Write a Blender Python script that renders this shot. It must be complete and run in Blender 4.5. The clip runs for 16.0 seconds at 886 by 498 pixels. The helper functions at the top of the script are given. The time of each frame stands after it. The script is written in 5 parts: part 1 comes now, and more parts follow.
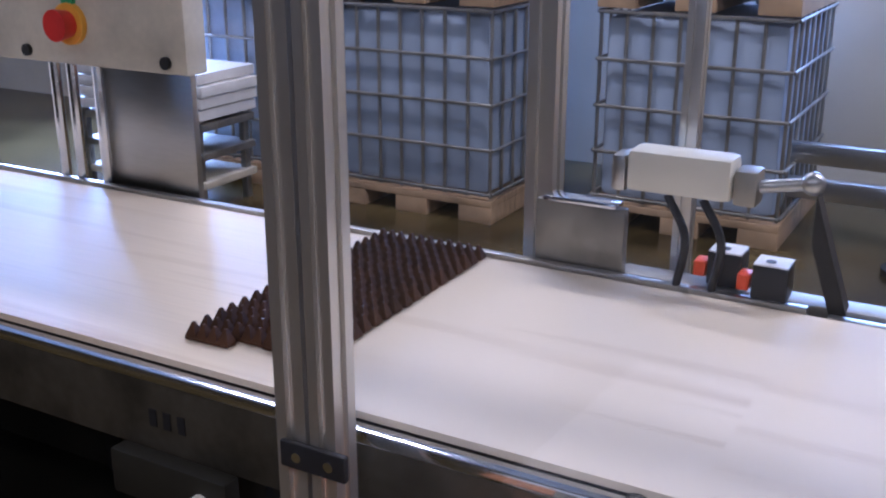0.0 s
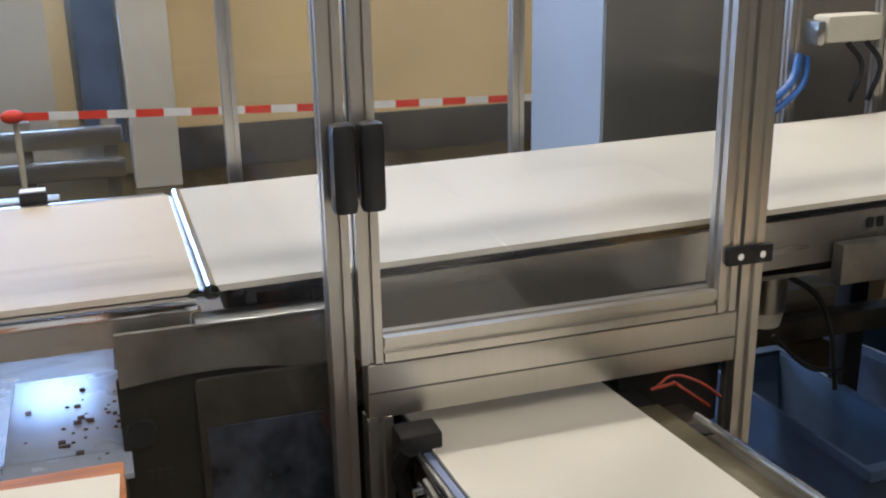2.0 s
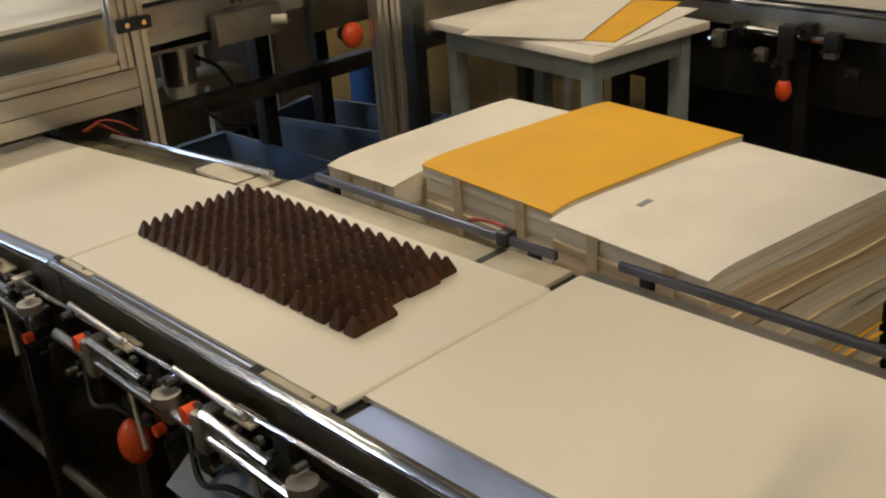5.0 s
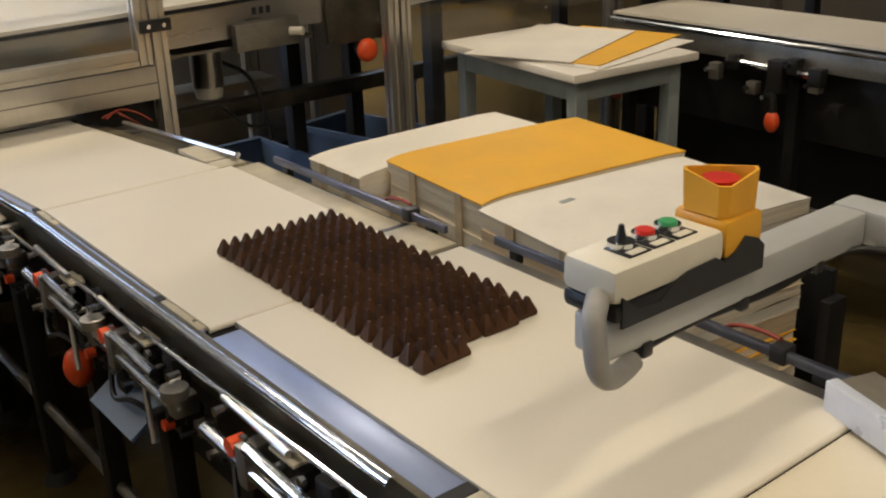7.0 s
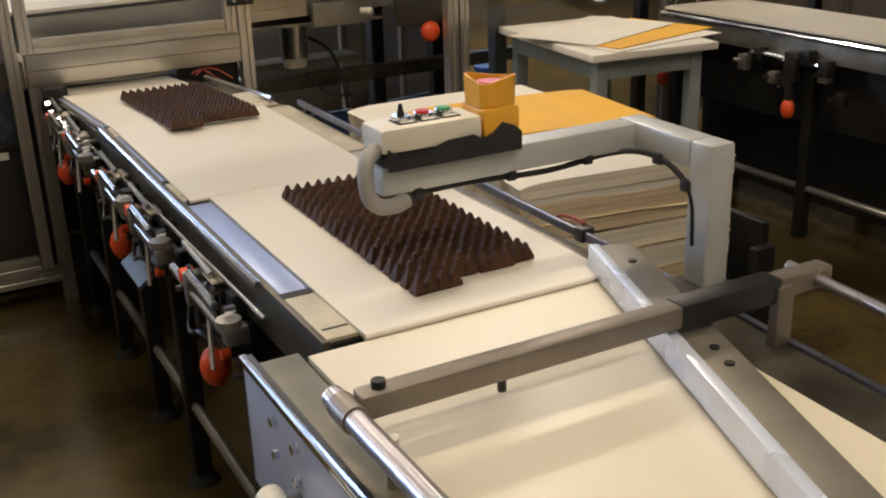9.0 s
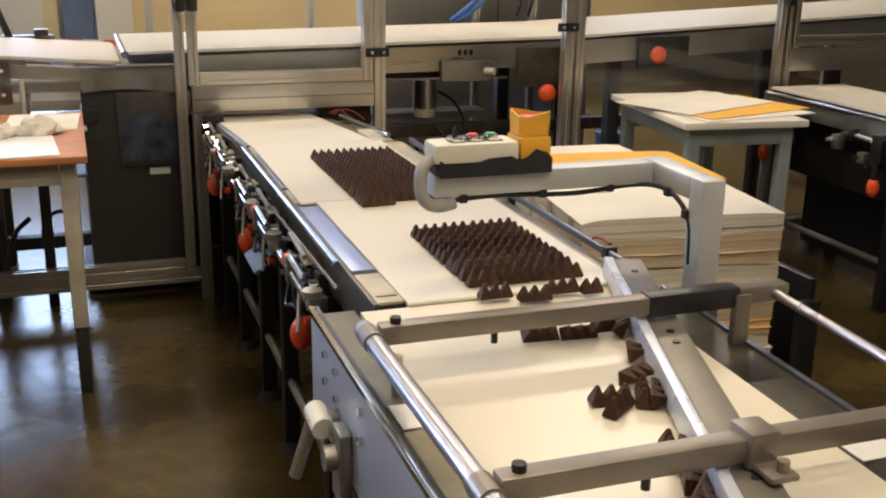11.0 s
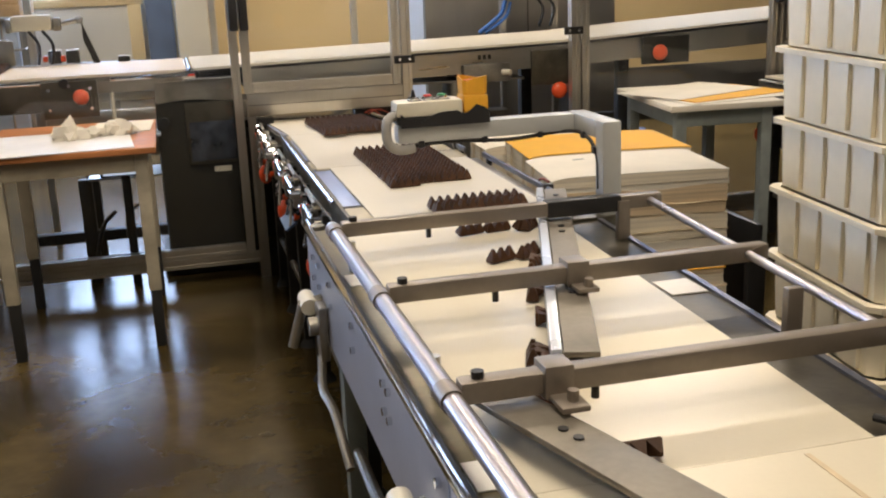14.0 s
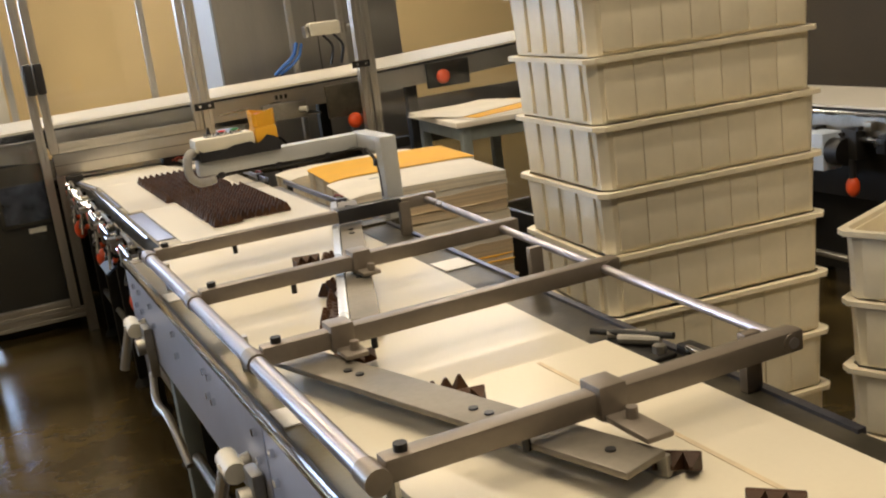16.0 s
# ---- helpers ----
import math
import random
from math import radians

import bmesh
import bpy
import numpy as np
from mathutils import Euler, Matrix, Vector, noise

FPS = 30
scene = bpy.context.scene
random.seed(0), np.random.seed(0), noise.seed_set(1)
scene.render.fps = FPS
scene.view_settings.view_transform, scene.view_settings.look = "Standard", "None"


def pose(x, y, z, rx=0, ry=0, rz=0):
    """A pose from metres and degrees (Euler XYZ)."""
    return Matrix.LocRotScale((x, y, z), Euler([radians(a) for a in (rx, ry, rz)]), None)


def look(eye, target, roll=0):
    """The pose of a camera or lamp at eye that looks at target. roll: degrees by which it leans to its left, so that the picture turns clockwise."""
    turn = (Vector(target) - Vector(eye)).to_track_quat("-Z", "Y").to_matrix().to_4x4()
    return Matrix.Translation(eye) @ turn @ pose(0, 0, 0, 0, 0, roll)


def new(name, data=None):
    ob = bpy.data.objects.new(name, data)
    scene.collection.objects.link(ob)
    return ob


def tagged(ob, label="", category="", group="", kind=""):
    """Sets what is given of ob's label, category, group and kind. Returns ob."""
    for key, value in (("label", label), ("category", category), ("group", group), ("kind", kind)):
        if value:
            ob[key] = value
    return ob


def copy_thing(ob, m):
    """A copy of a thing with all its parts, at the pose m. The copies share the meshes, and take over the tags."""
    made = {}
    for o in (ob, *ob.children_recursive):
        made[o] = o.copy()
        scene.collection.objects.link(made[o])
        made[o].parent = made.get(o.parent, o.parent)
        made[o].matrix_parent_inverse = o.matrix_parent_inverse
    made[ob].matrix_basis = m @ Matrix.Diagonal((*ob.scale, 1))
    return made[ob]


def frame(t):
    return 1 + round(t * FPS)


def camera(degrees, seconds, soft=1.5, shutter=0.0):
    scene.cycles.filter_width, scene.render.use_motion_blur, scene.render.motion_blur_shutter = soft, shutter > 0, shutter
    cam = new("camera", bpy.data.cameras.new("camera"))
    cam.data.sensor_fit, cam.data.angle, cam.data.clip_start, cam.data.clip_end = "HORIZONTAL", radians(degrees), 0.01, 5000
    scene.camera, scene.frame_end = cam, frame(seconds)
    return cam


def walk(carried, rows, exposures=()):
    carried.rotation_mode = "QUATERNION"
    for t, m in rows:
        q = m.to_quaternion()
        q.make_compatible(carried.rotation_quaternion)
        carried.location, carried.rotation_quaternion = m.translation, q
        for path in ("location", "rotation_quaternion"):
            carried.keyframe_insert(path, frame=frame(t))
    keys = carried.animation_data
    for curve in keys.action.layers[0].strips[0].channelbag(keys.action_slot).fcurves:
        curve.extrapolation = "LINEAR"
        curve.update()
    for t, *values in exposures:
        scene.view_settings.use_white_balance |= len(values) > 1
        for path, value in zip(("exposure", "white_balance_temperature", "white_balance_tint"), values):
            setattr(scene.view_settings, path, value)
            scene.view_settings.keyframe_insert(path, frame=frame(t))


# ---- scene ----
cam = camera(45.9, 16.0, soft=2.1)
PATH = [
    (0, (0.042, 0.165, 1.681), (-0.885, 1.816, 1.038), 0.0),
    (0.5, (0.026, 0.017, 1.657), (-0.438, 1.848, 0.998), 0.7),
    (1, (0.112, -0.183, 1.636), (-0.019, 1.715, 1.018), -0.4),
    (1.5, (0.123, -0.357, 1.653), (0.379, 1.546, 1.092), 0.6),
    (2, (0.11, -0.508, 1.607), (0.704, 1.3, 0.992), -1.0),
    (2.5, (0.112, -0.707, 1.571), (0.812, 1.059, 0.946), -0.9),
    (3, (0.03, -0.858, 1.549), (0.827, 0.853, 0.887), -0.4),
    (3.5, (0.023, -0.994, 1.542), (0.839, 0.697, 0.853), -0.1),
    (4, (0.007, -1.088, 1.547), (0.877, 0.535, 0.766), -1.5),
    (4.5, (-0.031, -1.224, 1.534), (1.073, 0.213, 0.687), -4.0),
    (5, (-0.09, -1.445, 1.527), (1.158, -0.118, 0.701), -3.9),
    (5.2, (-0.099, -1.512, 1.511), (1.18, -0.205, 0.7), -3.9),
    (7.3, (0.039, -1.996, 1.49), (1.083, -0.464, 0.741), -0.8),
    (7.5, (0.071, -2.096, 1.489), (1.038, -0.522, 0.723), 0.6),
    (8, (0.084, -2.213, 1.489), (1.096, -0.645, 0.769), -3.1),
    (8.5, (0.099, -2.403, 1.459), (0.98, -0.776, 0.701), -0.2),
    (9, (0.076, -2.579, 1.462), (0.951, -0.929, 0.747), -1.9),
    (9.5, (0.03, -2.663, 1.464), (0.826, -0.946, 0.818), -2.0),
    (9.7, (0.031, -2.743, 1.467), (0.749, -0.978, 0.859), 0.1),
    (11.8, (0.084, -3.24, 1.473), (0.703, -1.426, 0.902), 0.5),
    (12, (0.079, -3.303, 1.48), (0.718, -1.475, 0.982), -0.6),
    (12.5, (0.062, -3.347, 1.469), (0.719, -1.525, 0.974), -2.1),
    (13, (0.106, -3.484, 1.464), (0.622, -1.623, 0.944), -0.0),
    (13.5, (0.154, -3.628, 1.432), (0.671, -1.776, 0.884), -1.3),
    (14, (0.156, -3.777, 1.41), (0.63, -1.906, 0.884), -2.3),
    (14.5, (0.178, -3.945, 1.418), (0.632, -2.053, 0.954), -1.0),
    (15, (0.171, -3.984, 1.423), (0.579, -2.072, 1.003), -1.3),
    (15.5, (0.166, -4.038, 1.408), (0.631, -2.149, 0.945), -2.7),
    (16, (0.121, -4.138, 1.401), (0.903, -2.361, 0.921), -7.3),
]
walk(cam, [(t, look(eye, target, roll)) for t, eye, target, roll in PATH], exposures=[(0, -0.36, 4800, 27), (0.5, -0.33, 4600, 23), (1.0, -0.36, 4600, 21), (1.5, -0.34, 5200, 16), (2.0, -0.34, 5500, 12), (2.6, -0.24, 5900, 10), (3.5, -0.24, 6000, 10), (4.0, -0.30, 6050, 10), (4.6, -0.52, 6500, 10), (5.2, -0.60, 6800, 9), (7.3, -0.48, 6450, 11), (8.5, -0.38, 6350, 12), (9.6, -0.24, 6450, 13), (12.0, -0.02, 6450, 13), (14.5, -0.08, 6400, 13), (15.2, -0.08, 6300, 14), (16.0, -0.12, 6950, 11)])

# ---- world, daylight and lamps ----
world = bpy.data.worlds.new("world")
scene.world = world
world.use_nodes = True
_sky = world.node_tree.nodes.new("ShaderNodeTexSky")
_sky.sky_type, _sky.sun_disc = "NISHITA", False
_sky.sun_elevation, _sky.sun_rotation = radians(28), radians(150)
world.node_tree.links.new(_sky.outputs[0], world.node_tree.nodes["Background"].inputs[0])
world.node_tree.nodes["Background"].inputs[1].default_value = 0.12


def area(name, m, sx, sy, watts, colour):
    lamp = bpy.data.lights.new(name, "AREA")
    lamp.shape, lamp.size, lamp.size_y, lamp.energy, lamp.color = "RECTANGLE", sx, sy, watts, colour
    ob = new(name, lamp)
    ob.matrix_world = m
    return ob


WARM, COOL = (1.0, 0.86, 0.66), (0.50, 0.68, 1.0)
# Unseen fittings; the one at (-2.6, 4.0) is added to brighten tanks and wall.
TUBES = [(0.9, -2.9), (0.9, -4.6), (0.9, -0.7), (0.9, 3.3), (3.9, 3.6), (-2.6, 4.0), (-3.0, -2.0), (-6.5, 1.0)]
for tx, ty in TUBES:
    area("tube_lamp", pose(tx, ty, 4.28), 1.5, 0.22, 112 if ty > 3 else 52, WARM)
area("window_light", look((-0.85, 6.36, 2.1), (-0.5, 0, 0.8)), 1.9, 1.5, 90, COOL)
area("window_light", look((3.7, 6.36, 3.55), (1.5, -1.0, 0.8)), 5.2, 1.1, 40, COOL)
area("window_light", look((-5.6, 6.36, 2.0), (-1.5, 1.5, 0.9)), 2.6, 1.7, 900, COOL)

# ---- materials ----


def mat(name, colour, rough=0.5, metal=0.0, spread=0.12, scale=6.0, bump=0.0, grain=60.0, stretch=(1, 1, 1), rand=0.0, stain=None, coat=0.0):
    """A procedural surface: two scales of noise on the colour and the gloss, fine relief, and an own tint for each object."""
    m = bpy.data.materials.new(name)
    m.use_nodes = True
    n, l = m.node_tree.nodes, m.node_tree.links
    b = n["Principled BSDF"]
    b.inputs["Metallic"].default_value = metal
    b.inputs["Coat Weight"].default_value = coat
    co, mp = n.new("ShaderNodeTexCoord"), n.new("ShaderNodeMapping")
    mp.inputs["Scale"].default_value = stretch
    l.new(co.outputs["Object"], mp.inputs["Vector"])
    big, fine = n.new("ShaderNodeTexNoise"), n.new("ShaderNodeTexNoise")
    for t, sc, det in ((big, scale, 5), (fine, grain, 3)):
        t.inputs["Scale"].default_value, t.inputs["Detail"].default_value = sc, det
        l.new(mp.outputs[0], t.inputs["Vector"])
    mix = n.new("ShaderNodeMix")
    mix.data_type = "RGBA"
    dark = tuple(c * (1 - spread) for c in colour) if stain is None else stain
    mix.inputs["A"].default_value, mix.inputs["B"].default_value = (*dark, 1), (*(min(1, c * (1 + spread * 0.6)) for c in colour), 1)
    ramp = n.new("ShaderNodeMapRange")
    ramp.inputs["From Min"].default_value, ramp.inputs["From Max"].default_value = (0.33, 0.62) if stain is None else (0.30, 0.46)
    l.new(big.outputs["Fac"], ramp.inputs["Value"])
    l.new(ramp.outputs[0], mix.inputs["Factor"])
    hsv = n.new("ShaderNodeHueSaturation")
    val = n.new("ShaderNodeMapRange")
    val.inputs["To Min"].default_value, val.inputs["To Max"].default_value = 1 - spread * 0.5, 1 + spread * 0.5
    l.new(fine.outputs["Fac"], val.inputs["Value"])
    if rand:
        info, mul = n.new("ShaderNodeObjectInfo"), n.new("ShaderNodeMath")
        rr = n.new("ShaderNodeMapRange")
        rr.inputs["To Min"].default_value, rr.inputs["To Max"].default_value = 1 - rand, 1 + rand
        l.new(info.outputs["Random"], rr.inputs["Value"])
        mul.operation = "MULTIPLY"
        l.new(val.outputs[0], mul.inputs[0])
        l.new(rr.outputs[0], mul.inputs[1])
        l.new(mul.outputs[0], hsv.inputs["Value"])
    else:
        l.new(val.outputs[0], hsv.inputs["Value"])
    l.new(mix.outputs["Result"], hsv.inputs["Color"])
    l.new(hsv.outputs[0], b.inputs["Base Color"])
    ro = n.new("ShaderNodeMapRange")
    ro.inputs["To Min"].default_value, ro.inputs["To Max"].default_value = max(0.02, rough * 0.75), min(1, rough * 1.25)
    l.new(big.outputs["Fac"], ro.inputs["Value"])
    l.new(ro.outputs[0], b.inputs["Roughness"])
    if bump:
        bp = n.new("ShaderNodeBump")
        bp.inputs["Strength"].default_value, bp.inputs["Distance"].default_value = bump, 0.004
        l.new(fine.outputs["Fac"], bp.inputs["Height"])
        l.new(bp.outputs[0], b.inputs["Normal"])
    return m


def glow(name, colour, strength):
    m = bpy.data.materials.new(name)
    m.use_nodes = True
    b = m.node_tree.nodes["Principled BSDF"]
    b.inputs["Base Color"].default_value = (*colour, 1)
    b.inputs["Emission Color"].default_value, b.inputs["Emission Strength"].default_value = (*colour, 1), strength
    return m


def glass(name, tint, rough=0.02, haze=0.05):
    """A clear pane: mostly see-through, with a mirror's gloss on it and a slight film of dust."""
    m = bpy.data.materials.new(name)
    m.use_nodes = True
    n, l = m.node_tree.nodes, m.node_tree.links
    n.remove(n["Principled BSDF"])
    out = n["Material Output"]
    tr, gl, df = n.new("ShaderNodeBsdfTransparent"), n.new("ShaderNodeBsdfGlossy"), n.new("ShaderNodeBsdfDiffuse")
    tr.inputs[0].default_value = (*tint, 1)
    gl.inputs["Roughness"].default_value = rough
    df.inputs[0].default_value = (0.75, 0.8, 0.85, 1)
    lw, po, fr = n.new("ShaderNodeLayerWeight"), n.new("ShaderNodeMath"), n.new("ShaderNodeMath")
    lw.inputs["Blend"].default_value = 0.5
    po.operation, fr.operation = "POWER", "MULTIPLY_ADD"
    po.inputs[1].default_value, fr.inputs[1].default_value, fr.inputs[2].default_value = 4.0, 0.55, 0.035
    l.new(lw.outputs["Facing"], po.inputs[0])
    l.new(po.outputs[0], fr.inputs[0])
    noi, mr = n.new("ShaderNodeTexNoise"), n.new("ShaderNodeMapRange")
    noi.inputs["Scale"].default_value = 3.0
    mr.inputs["To Min"].default_value, mr.inputs["To Max"].default_value = haze * 0.3, haze * 1.8
    l.new(noi.outputs["Fac"], mr.inputs["Value"])
    a, c = n.new("ShaderNodeMixShader"), n.new("ShaderNodeMixShader")
    l.new(mr.outputs[0], a.inputs[0])
    l.new(tr.outputs[0], a.inputs[1])
    l.new(df.outputs[0], a.inputs[2])
    l.new(fr.outputs[0], c.inputs[0])
    l.new(a.outputs[0], c.inputs[1])
    l.new(gl.outputs[0], c.inputs[2])
    l.new(c.outputs[0], out.inputs["Surface"])
    return m


M = {
    "floor": mat("concrete_floor", (0.072, 0.051, 0.018), 0.22, 0, 0.65, 1.6, 0.38, 14),
    "wall": mat("cream_wall", (0.74, 0.56, 0.29), 0.7, 0, 0.10, 1.2, 0.1, 40),
    # Darkened brown: the hall's shade is put in here to limit bounce and reflections.
    "wall_dark": mat("low_bounce_wall", (0.08, 0.065, 0.045), 0.7, 0, 0.15, 1.2, 0.1, 40),
    "bar": mat("brown_grey_steel", (0.24, 0.205, 0.17), 0.38, 0.45, 0.15, 6, 0.06, 90),
    "guide_steel": mat("brown_grey_plate", (0.23, 0.205, 0.17), 0.46, 0.6, 0.25, 7, 0.08, 90),
    # Pale blue base stands for daylight mirrored in polished metal.
    "pale_sheen": mat("pale_daylight_sheen", (0.68, 0.73, 0.84), 0.28, 0.25, 0.10, 6, 0.05, 90),
    # The blue is the sky's reflection, put into the steel's colour.
    "blue_sheen": mat("blue_reflection_steel", (0.30, 0.37, 0.58), 0.36, 0.5, 0.15, 5, 0.03, 90, (1, 0.3, 1)),
    "wear": mat("tan_wear_plate", (0.48, 0.43, 0.32), 0.45, 0.1, 0.2, 9, 0.06, 60),
    "tube": mat("lavender_grey_tube", (0.42, 0.40, 0.42), 0.30, 0.75, 0.08, 6, 0.03, 90),
    # Reflected daylight on the steel side is put into this pale grey-blue.
    "side_grey": mat("pale_side_reflection", (0.54, 0.56, 0.64), 0.32, 0.35, 0.10, 4, 0.03, 80),
    "deck_tan": mat("olive_tan_deck", (0.17, 0.145, 0.09), 0.34, 0.4, 0.35, 9, 0.05, 60),
    "wall_white": mat("pale_wall", (0.66, 0.62, 0.52), 0.6, 0, 0.10, 1.5, 0.1, 40),
    # Unseen ceiling, darkened so that less fill light bounces down.
    "ceiling": mat("ceiling_low_bounce", (0.24, 0.225, 0.20), 0.8, 0, 0.06, 2),
    "base": mat("dark_skirting", (0.07, 0.065, 0.06), 0.5, 0, 0.25, 5),
    "alu": mat("anodised_aluminium", (0.63, 0.60, 0.54), 0.31, 0.85, 0.10, 4, 0.05, 120, (1, 1, 0.08)),
    "groove": mat("profile_groove", (0.12, 0.11, 0.10), 0.5, 0.5, 0.1),
    "steel": mat("brushed_steel", (0.50, 0.49, 0.46), 0.30, 1.0, 0.16, 5, 0.06, 140, (0.15, 1, 1)),
    "steel_blue": mat("blue_grey_steel", (0.17, 0.18, 0.23), 0.36, 0.9, 0.2, 6, 0.06, 110),
    "deck_dark": mat("dark_olive_deck", (0.085, 0.075, 0.055), 0.38, 0.5, 0.4, 9, 0.08, 60),
    "steel_dull": mat("worn_steel", (0.34, 0.32, 0.28), 0.42, 0.8, 0.30, 7, 0.1, 90),
    "chrome": mat("chrome", (0.72, 0.74, 0.78), 0.12, 1.0, 0.06, 10),
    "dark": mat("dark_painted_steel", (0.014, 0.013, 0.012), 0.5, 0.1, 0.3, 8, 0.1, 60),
    "black": mat("black_plastic", (0.018, 0.018, 0.02), 0.38, 0, 0.2, 12),
    "rubber": mat("black_rubber", (0.02, 0.02, 0.02), 0.75, 0, 0.2, 12),
    "belt": mat("white_conveyor_belt", (0.71, 0.66, 0.555), 0.42, 0, 0.05, 2.0, 0.04, 180),
    "belt_gloss": mat("glossy_white_belt", (0.71, 0.645, 0.505), 0.33, 0, 0.05, 2.0, 0.03, 120),
    "belt_up": mat("worn_beige_belt", (0.67, 0.57, 0.43), 0.55, 0, 0.14, 4.0, 0.03, 90, (0.10, 2.6, 1), stain=(0.52, 0.40, 0.26)),
    "belt_edge": mat("belt_edge", (0.42, 0.36, 0.28), 0.6, 0, 0.2, 20),
    "choc": mat("dark_chocolate", (0.058, 0.025, 0.010), 0.55, 0, 0.25, 40, 0.1, 200, rand=0.25),
    "orange": mat("orange_plastic", (0.85, 0.10, 0.025), 0.35, 0, 0.12, 12),
    "red": mat("red_plastic", (0.62, 0.03, 0.02), 0.35, 0, 0.12, 12),
    "green": mat("green_plastic", (0.05, 0.32, 0.12), 0.35, 0, 0.12, 12),
    "yellow": mat("yellow_plastic", (0.80, 0.40, 0.03), 0.42, 0, 0.08, 10),
    "ivory": mat("ivory_plastic", (0.72, 0.68, 0.56), 0.42, 0, 0.06, 8),
    "grey": mat("grey_painted_tube", (0.50, 0.51, 0.50), 0.38, 0.2, 0.08, 6, 0.03, 60),
    "cable": mat("grey_hose", (0.33, 0.32, 0.30), 0.5, 0, 0.15, 20),
    "reflection_dark": mat("dark_pane_reflection", (0.045, 0.052, 0.070), 0.10, 0, 0.85, 11, coat=0.6),
    "paper": mat("cream_paper", (0.83, 0.78, 0.68), 0.75, 0, 0.06, 5, 0.05, 60),
    "paper_old": mat("stacked_sheets", (0.86, 0.78, 0.63), 0.8, 0, 0.14, 2.2, 0.2, 90, (0.6, 0.6, 55)),
    "paper_tan": mat("tan_sheet_edges", (0.70, 0.56, 0.38), 0.8, 0, 0.16, 2.5, 0.2, 90, (0.6, 0.6, 55)),
    "paper_yellow": mat("yellow_sheet", (0.86, 0.46, 0.03), 0.65, 0, 0.08, 4, 0.05, 60),
    "cable_red": mat("dull_red_cable", (0.30, 0.045, 0.02), 0.5, 0, 0.2, 20),
    "tape_band": mat("beige_band", (0.66, 0.54, 0.36), 0.6, 0, 0.15, 20),
    "crate": mat("ivory_crate_plastic", (0.88, 0.80, 0.62), 0.46, 0, 0.10, 3.0, 0.08, 40, rand=0.05),
    "blue_bin": mat("blue_grey_bin_plastic", (0.075, 0.115, 0.19), 0.38, 0, 0.18, 5),
    "blue": mat("blue_hose", (0.05, 0.16, 0.50), 0.4, 0, 0.1, 10),
    "wood": mat("table_wood", (0.55, 0.22, 0.08), 0.4, 0, 0.25, 6, 0.1, 30, (1, 8, 1)),
    "leg": mat("cream_painted_leg", (0.52, 0.47, 0.36), 0.5, 0, 0.18, 8),
    "leg_grey": mat("grey_green_leg", (0.30, 0.34, 0.33), 0.5, 0, 0.15, 8),
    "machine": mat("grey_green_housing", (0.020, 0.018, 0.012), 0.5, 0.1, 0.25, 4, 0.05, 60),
    "ibc": mat("translucent_tank", (0.36, 0.42, 0.52), 0.5, 0, 0.15, 3),
    "pallet": mat("pallet_wood", (0.42, 0.28, 0.15), 0.8, 0, 0.3, 6, 0.2, 40, (1, 6, 1)),
    "tape_red": mat("red_tape", (0.75, 0.06, 0.03), 0.45, 0, 0.08),
    "tape_white": mat("white_tape", (0.80, 0.78, 0.75), 0.45, 0, 0.08),
    "cabinet": mat("stainless_cabinet", (0.42, 0.40, 0.36), 0.35, 0.75, 0.12, 3, 0.03, 120, (1, 1, 0.1)),
    "pale_blue": mat("pale_blue_paint", (0.52, 0.60, 0.70), 0.5, 0, 0.06, 3),
    "curtain": mat("blue_grey_strip", (0.12, 0.16, 0.24), 0.4, 0, 0.2, 4),
    "pane": glass("clear_guard_pane", (0.96, 0.97, 0.98), 0.03, 0.005),
    "tubeglow": glow("tube_diffuser", (1.0, 0.88, 0.70), 4.0),
    # Glow that stands for the light caught by a shiny panel.
    "panel_shine": glow("panel_glow", (0.75, 0.86, 1.0), 0.8),
    "daylight": glow("daylight_pane", (0.55, 0.72, 1.0), 2.8),
}

M["floor"].node_tree.nodes["Principled BSDF"].inputs["Specular IOR Level"].default_value = 0.36
M["belt_up"].node_tree.nodes["Principled BSDF"].inputs["Specular IOR Level"].default_value = 0.35
M["choc"].node_tree.nodes["Principled BSDF"].inputs["Specular IOR Level"].default_value = 0.28

# ---- builders ----
ORIGIN = {}


def box(bm, x0, x1, y0, y1, z0, z1, bevel=0.0, m=None):
    r = bmesh.ops.create_cube(bm, size=1.0)
    mm = Matrix.Translation(((x0 + x1) / 2, (y0 + y1) / 2, (z0 + z1) / 2)) @ Matrix.Diagonal((abs(x1 - x0), abs(y1 - y0), abs(z1 - z0), 1))
    bmesh.ops.transform(bm, matrix=(m @ mm if m else mm), verts=r["verts"])
    if bevel:
        edges = list({e for v in r["verts"] for e in v.link_edges})
        bmesh.ops.bevel(bm, geom=edges, offset=bevel, segments=2, affect="EDGES", profile=0.6)
    return bm


def rod(bm, p0, p1, r, seg=12, r2=None):
    p0, p1 = Vector(p0), Vector(p1)
    d = p1 - p0
    m = Matrix.Translation((p0 + p1) / 2) @ d.to_track_quat("Z", "Y").to_matrix().to_4x4()
    bmesh.ops.create_cone(bm, cap_ends=True, segments=seg, radius1=r, radius2=r if r2 is None else r2, depth=d.length, matrix=m)
    return bm


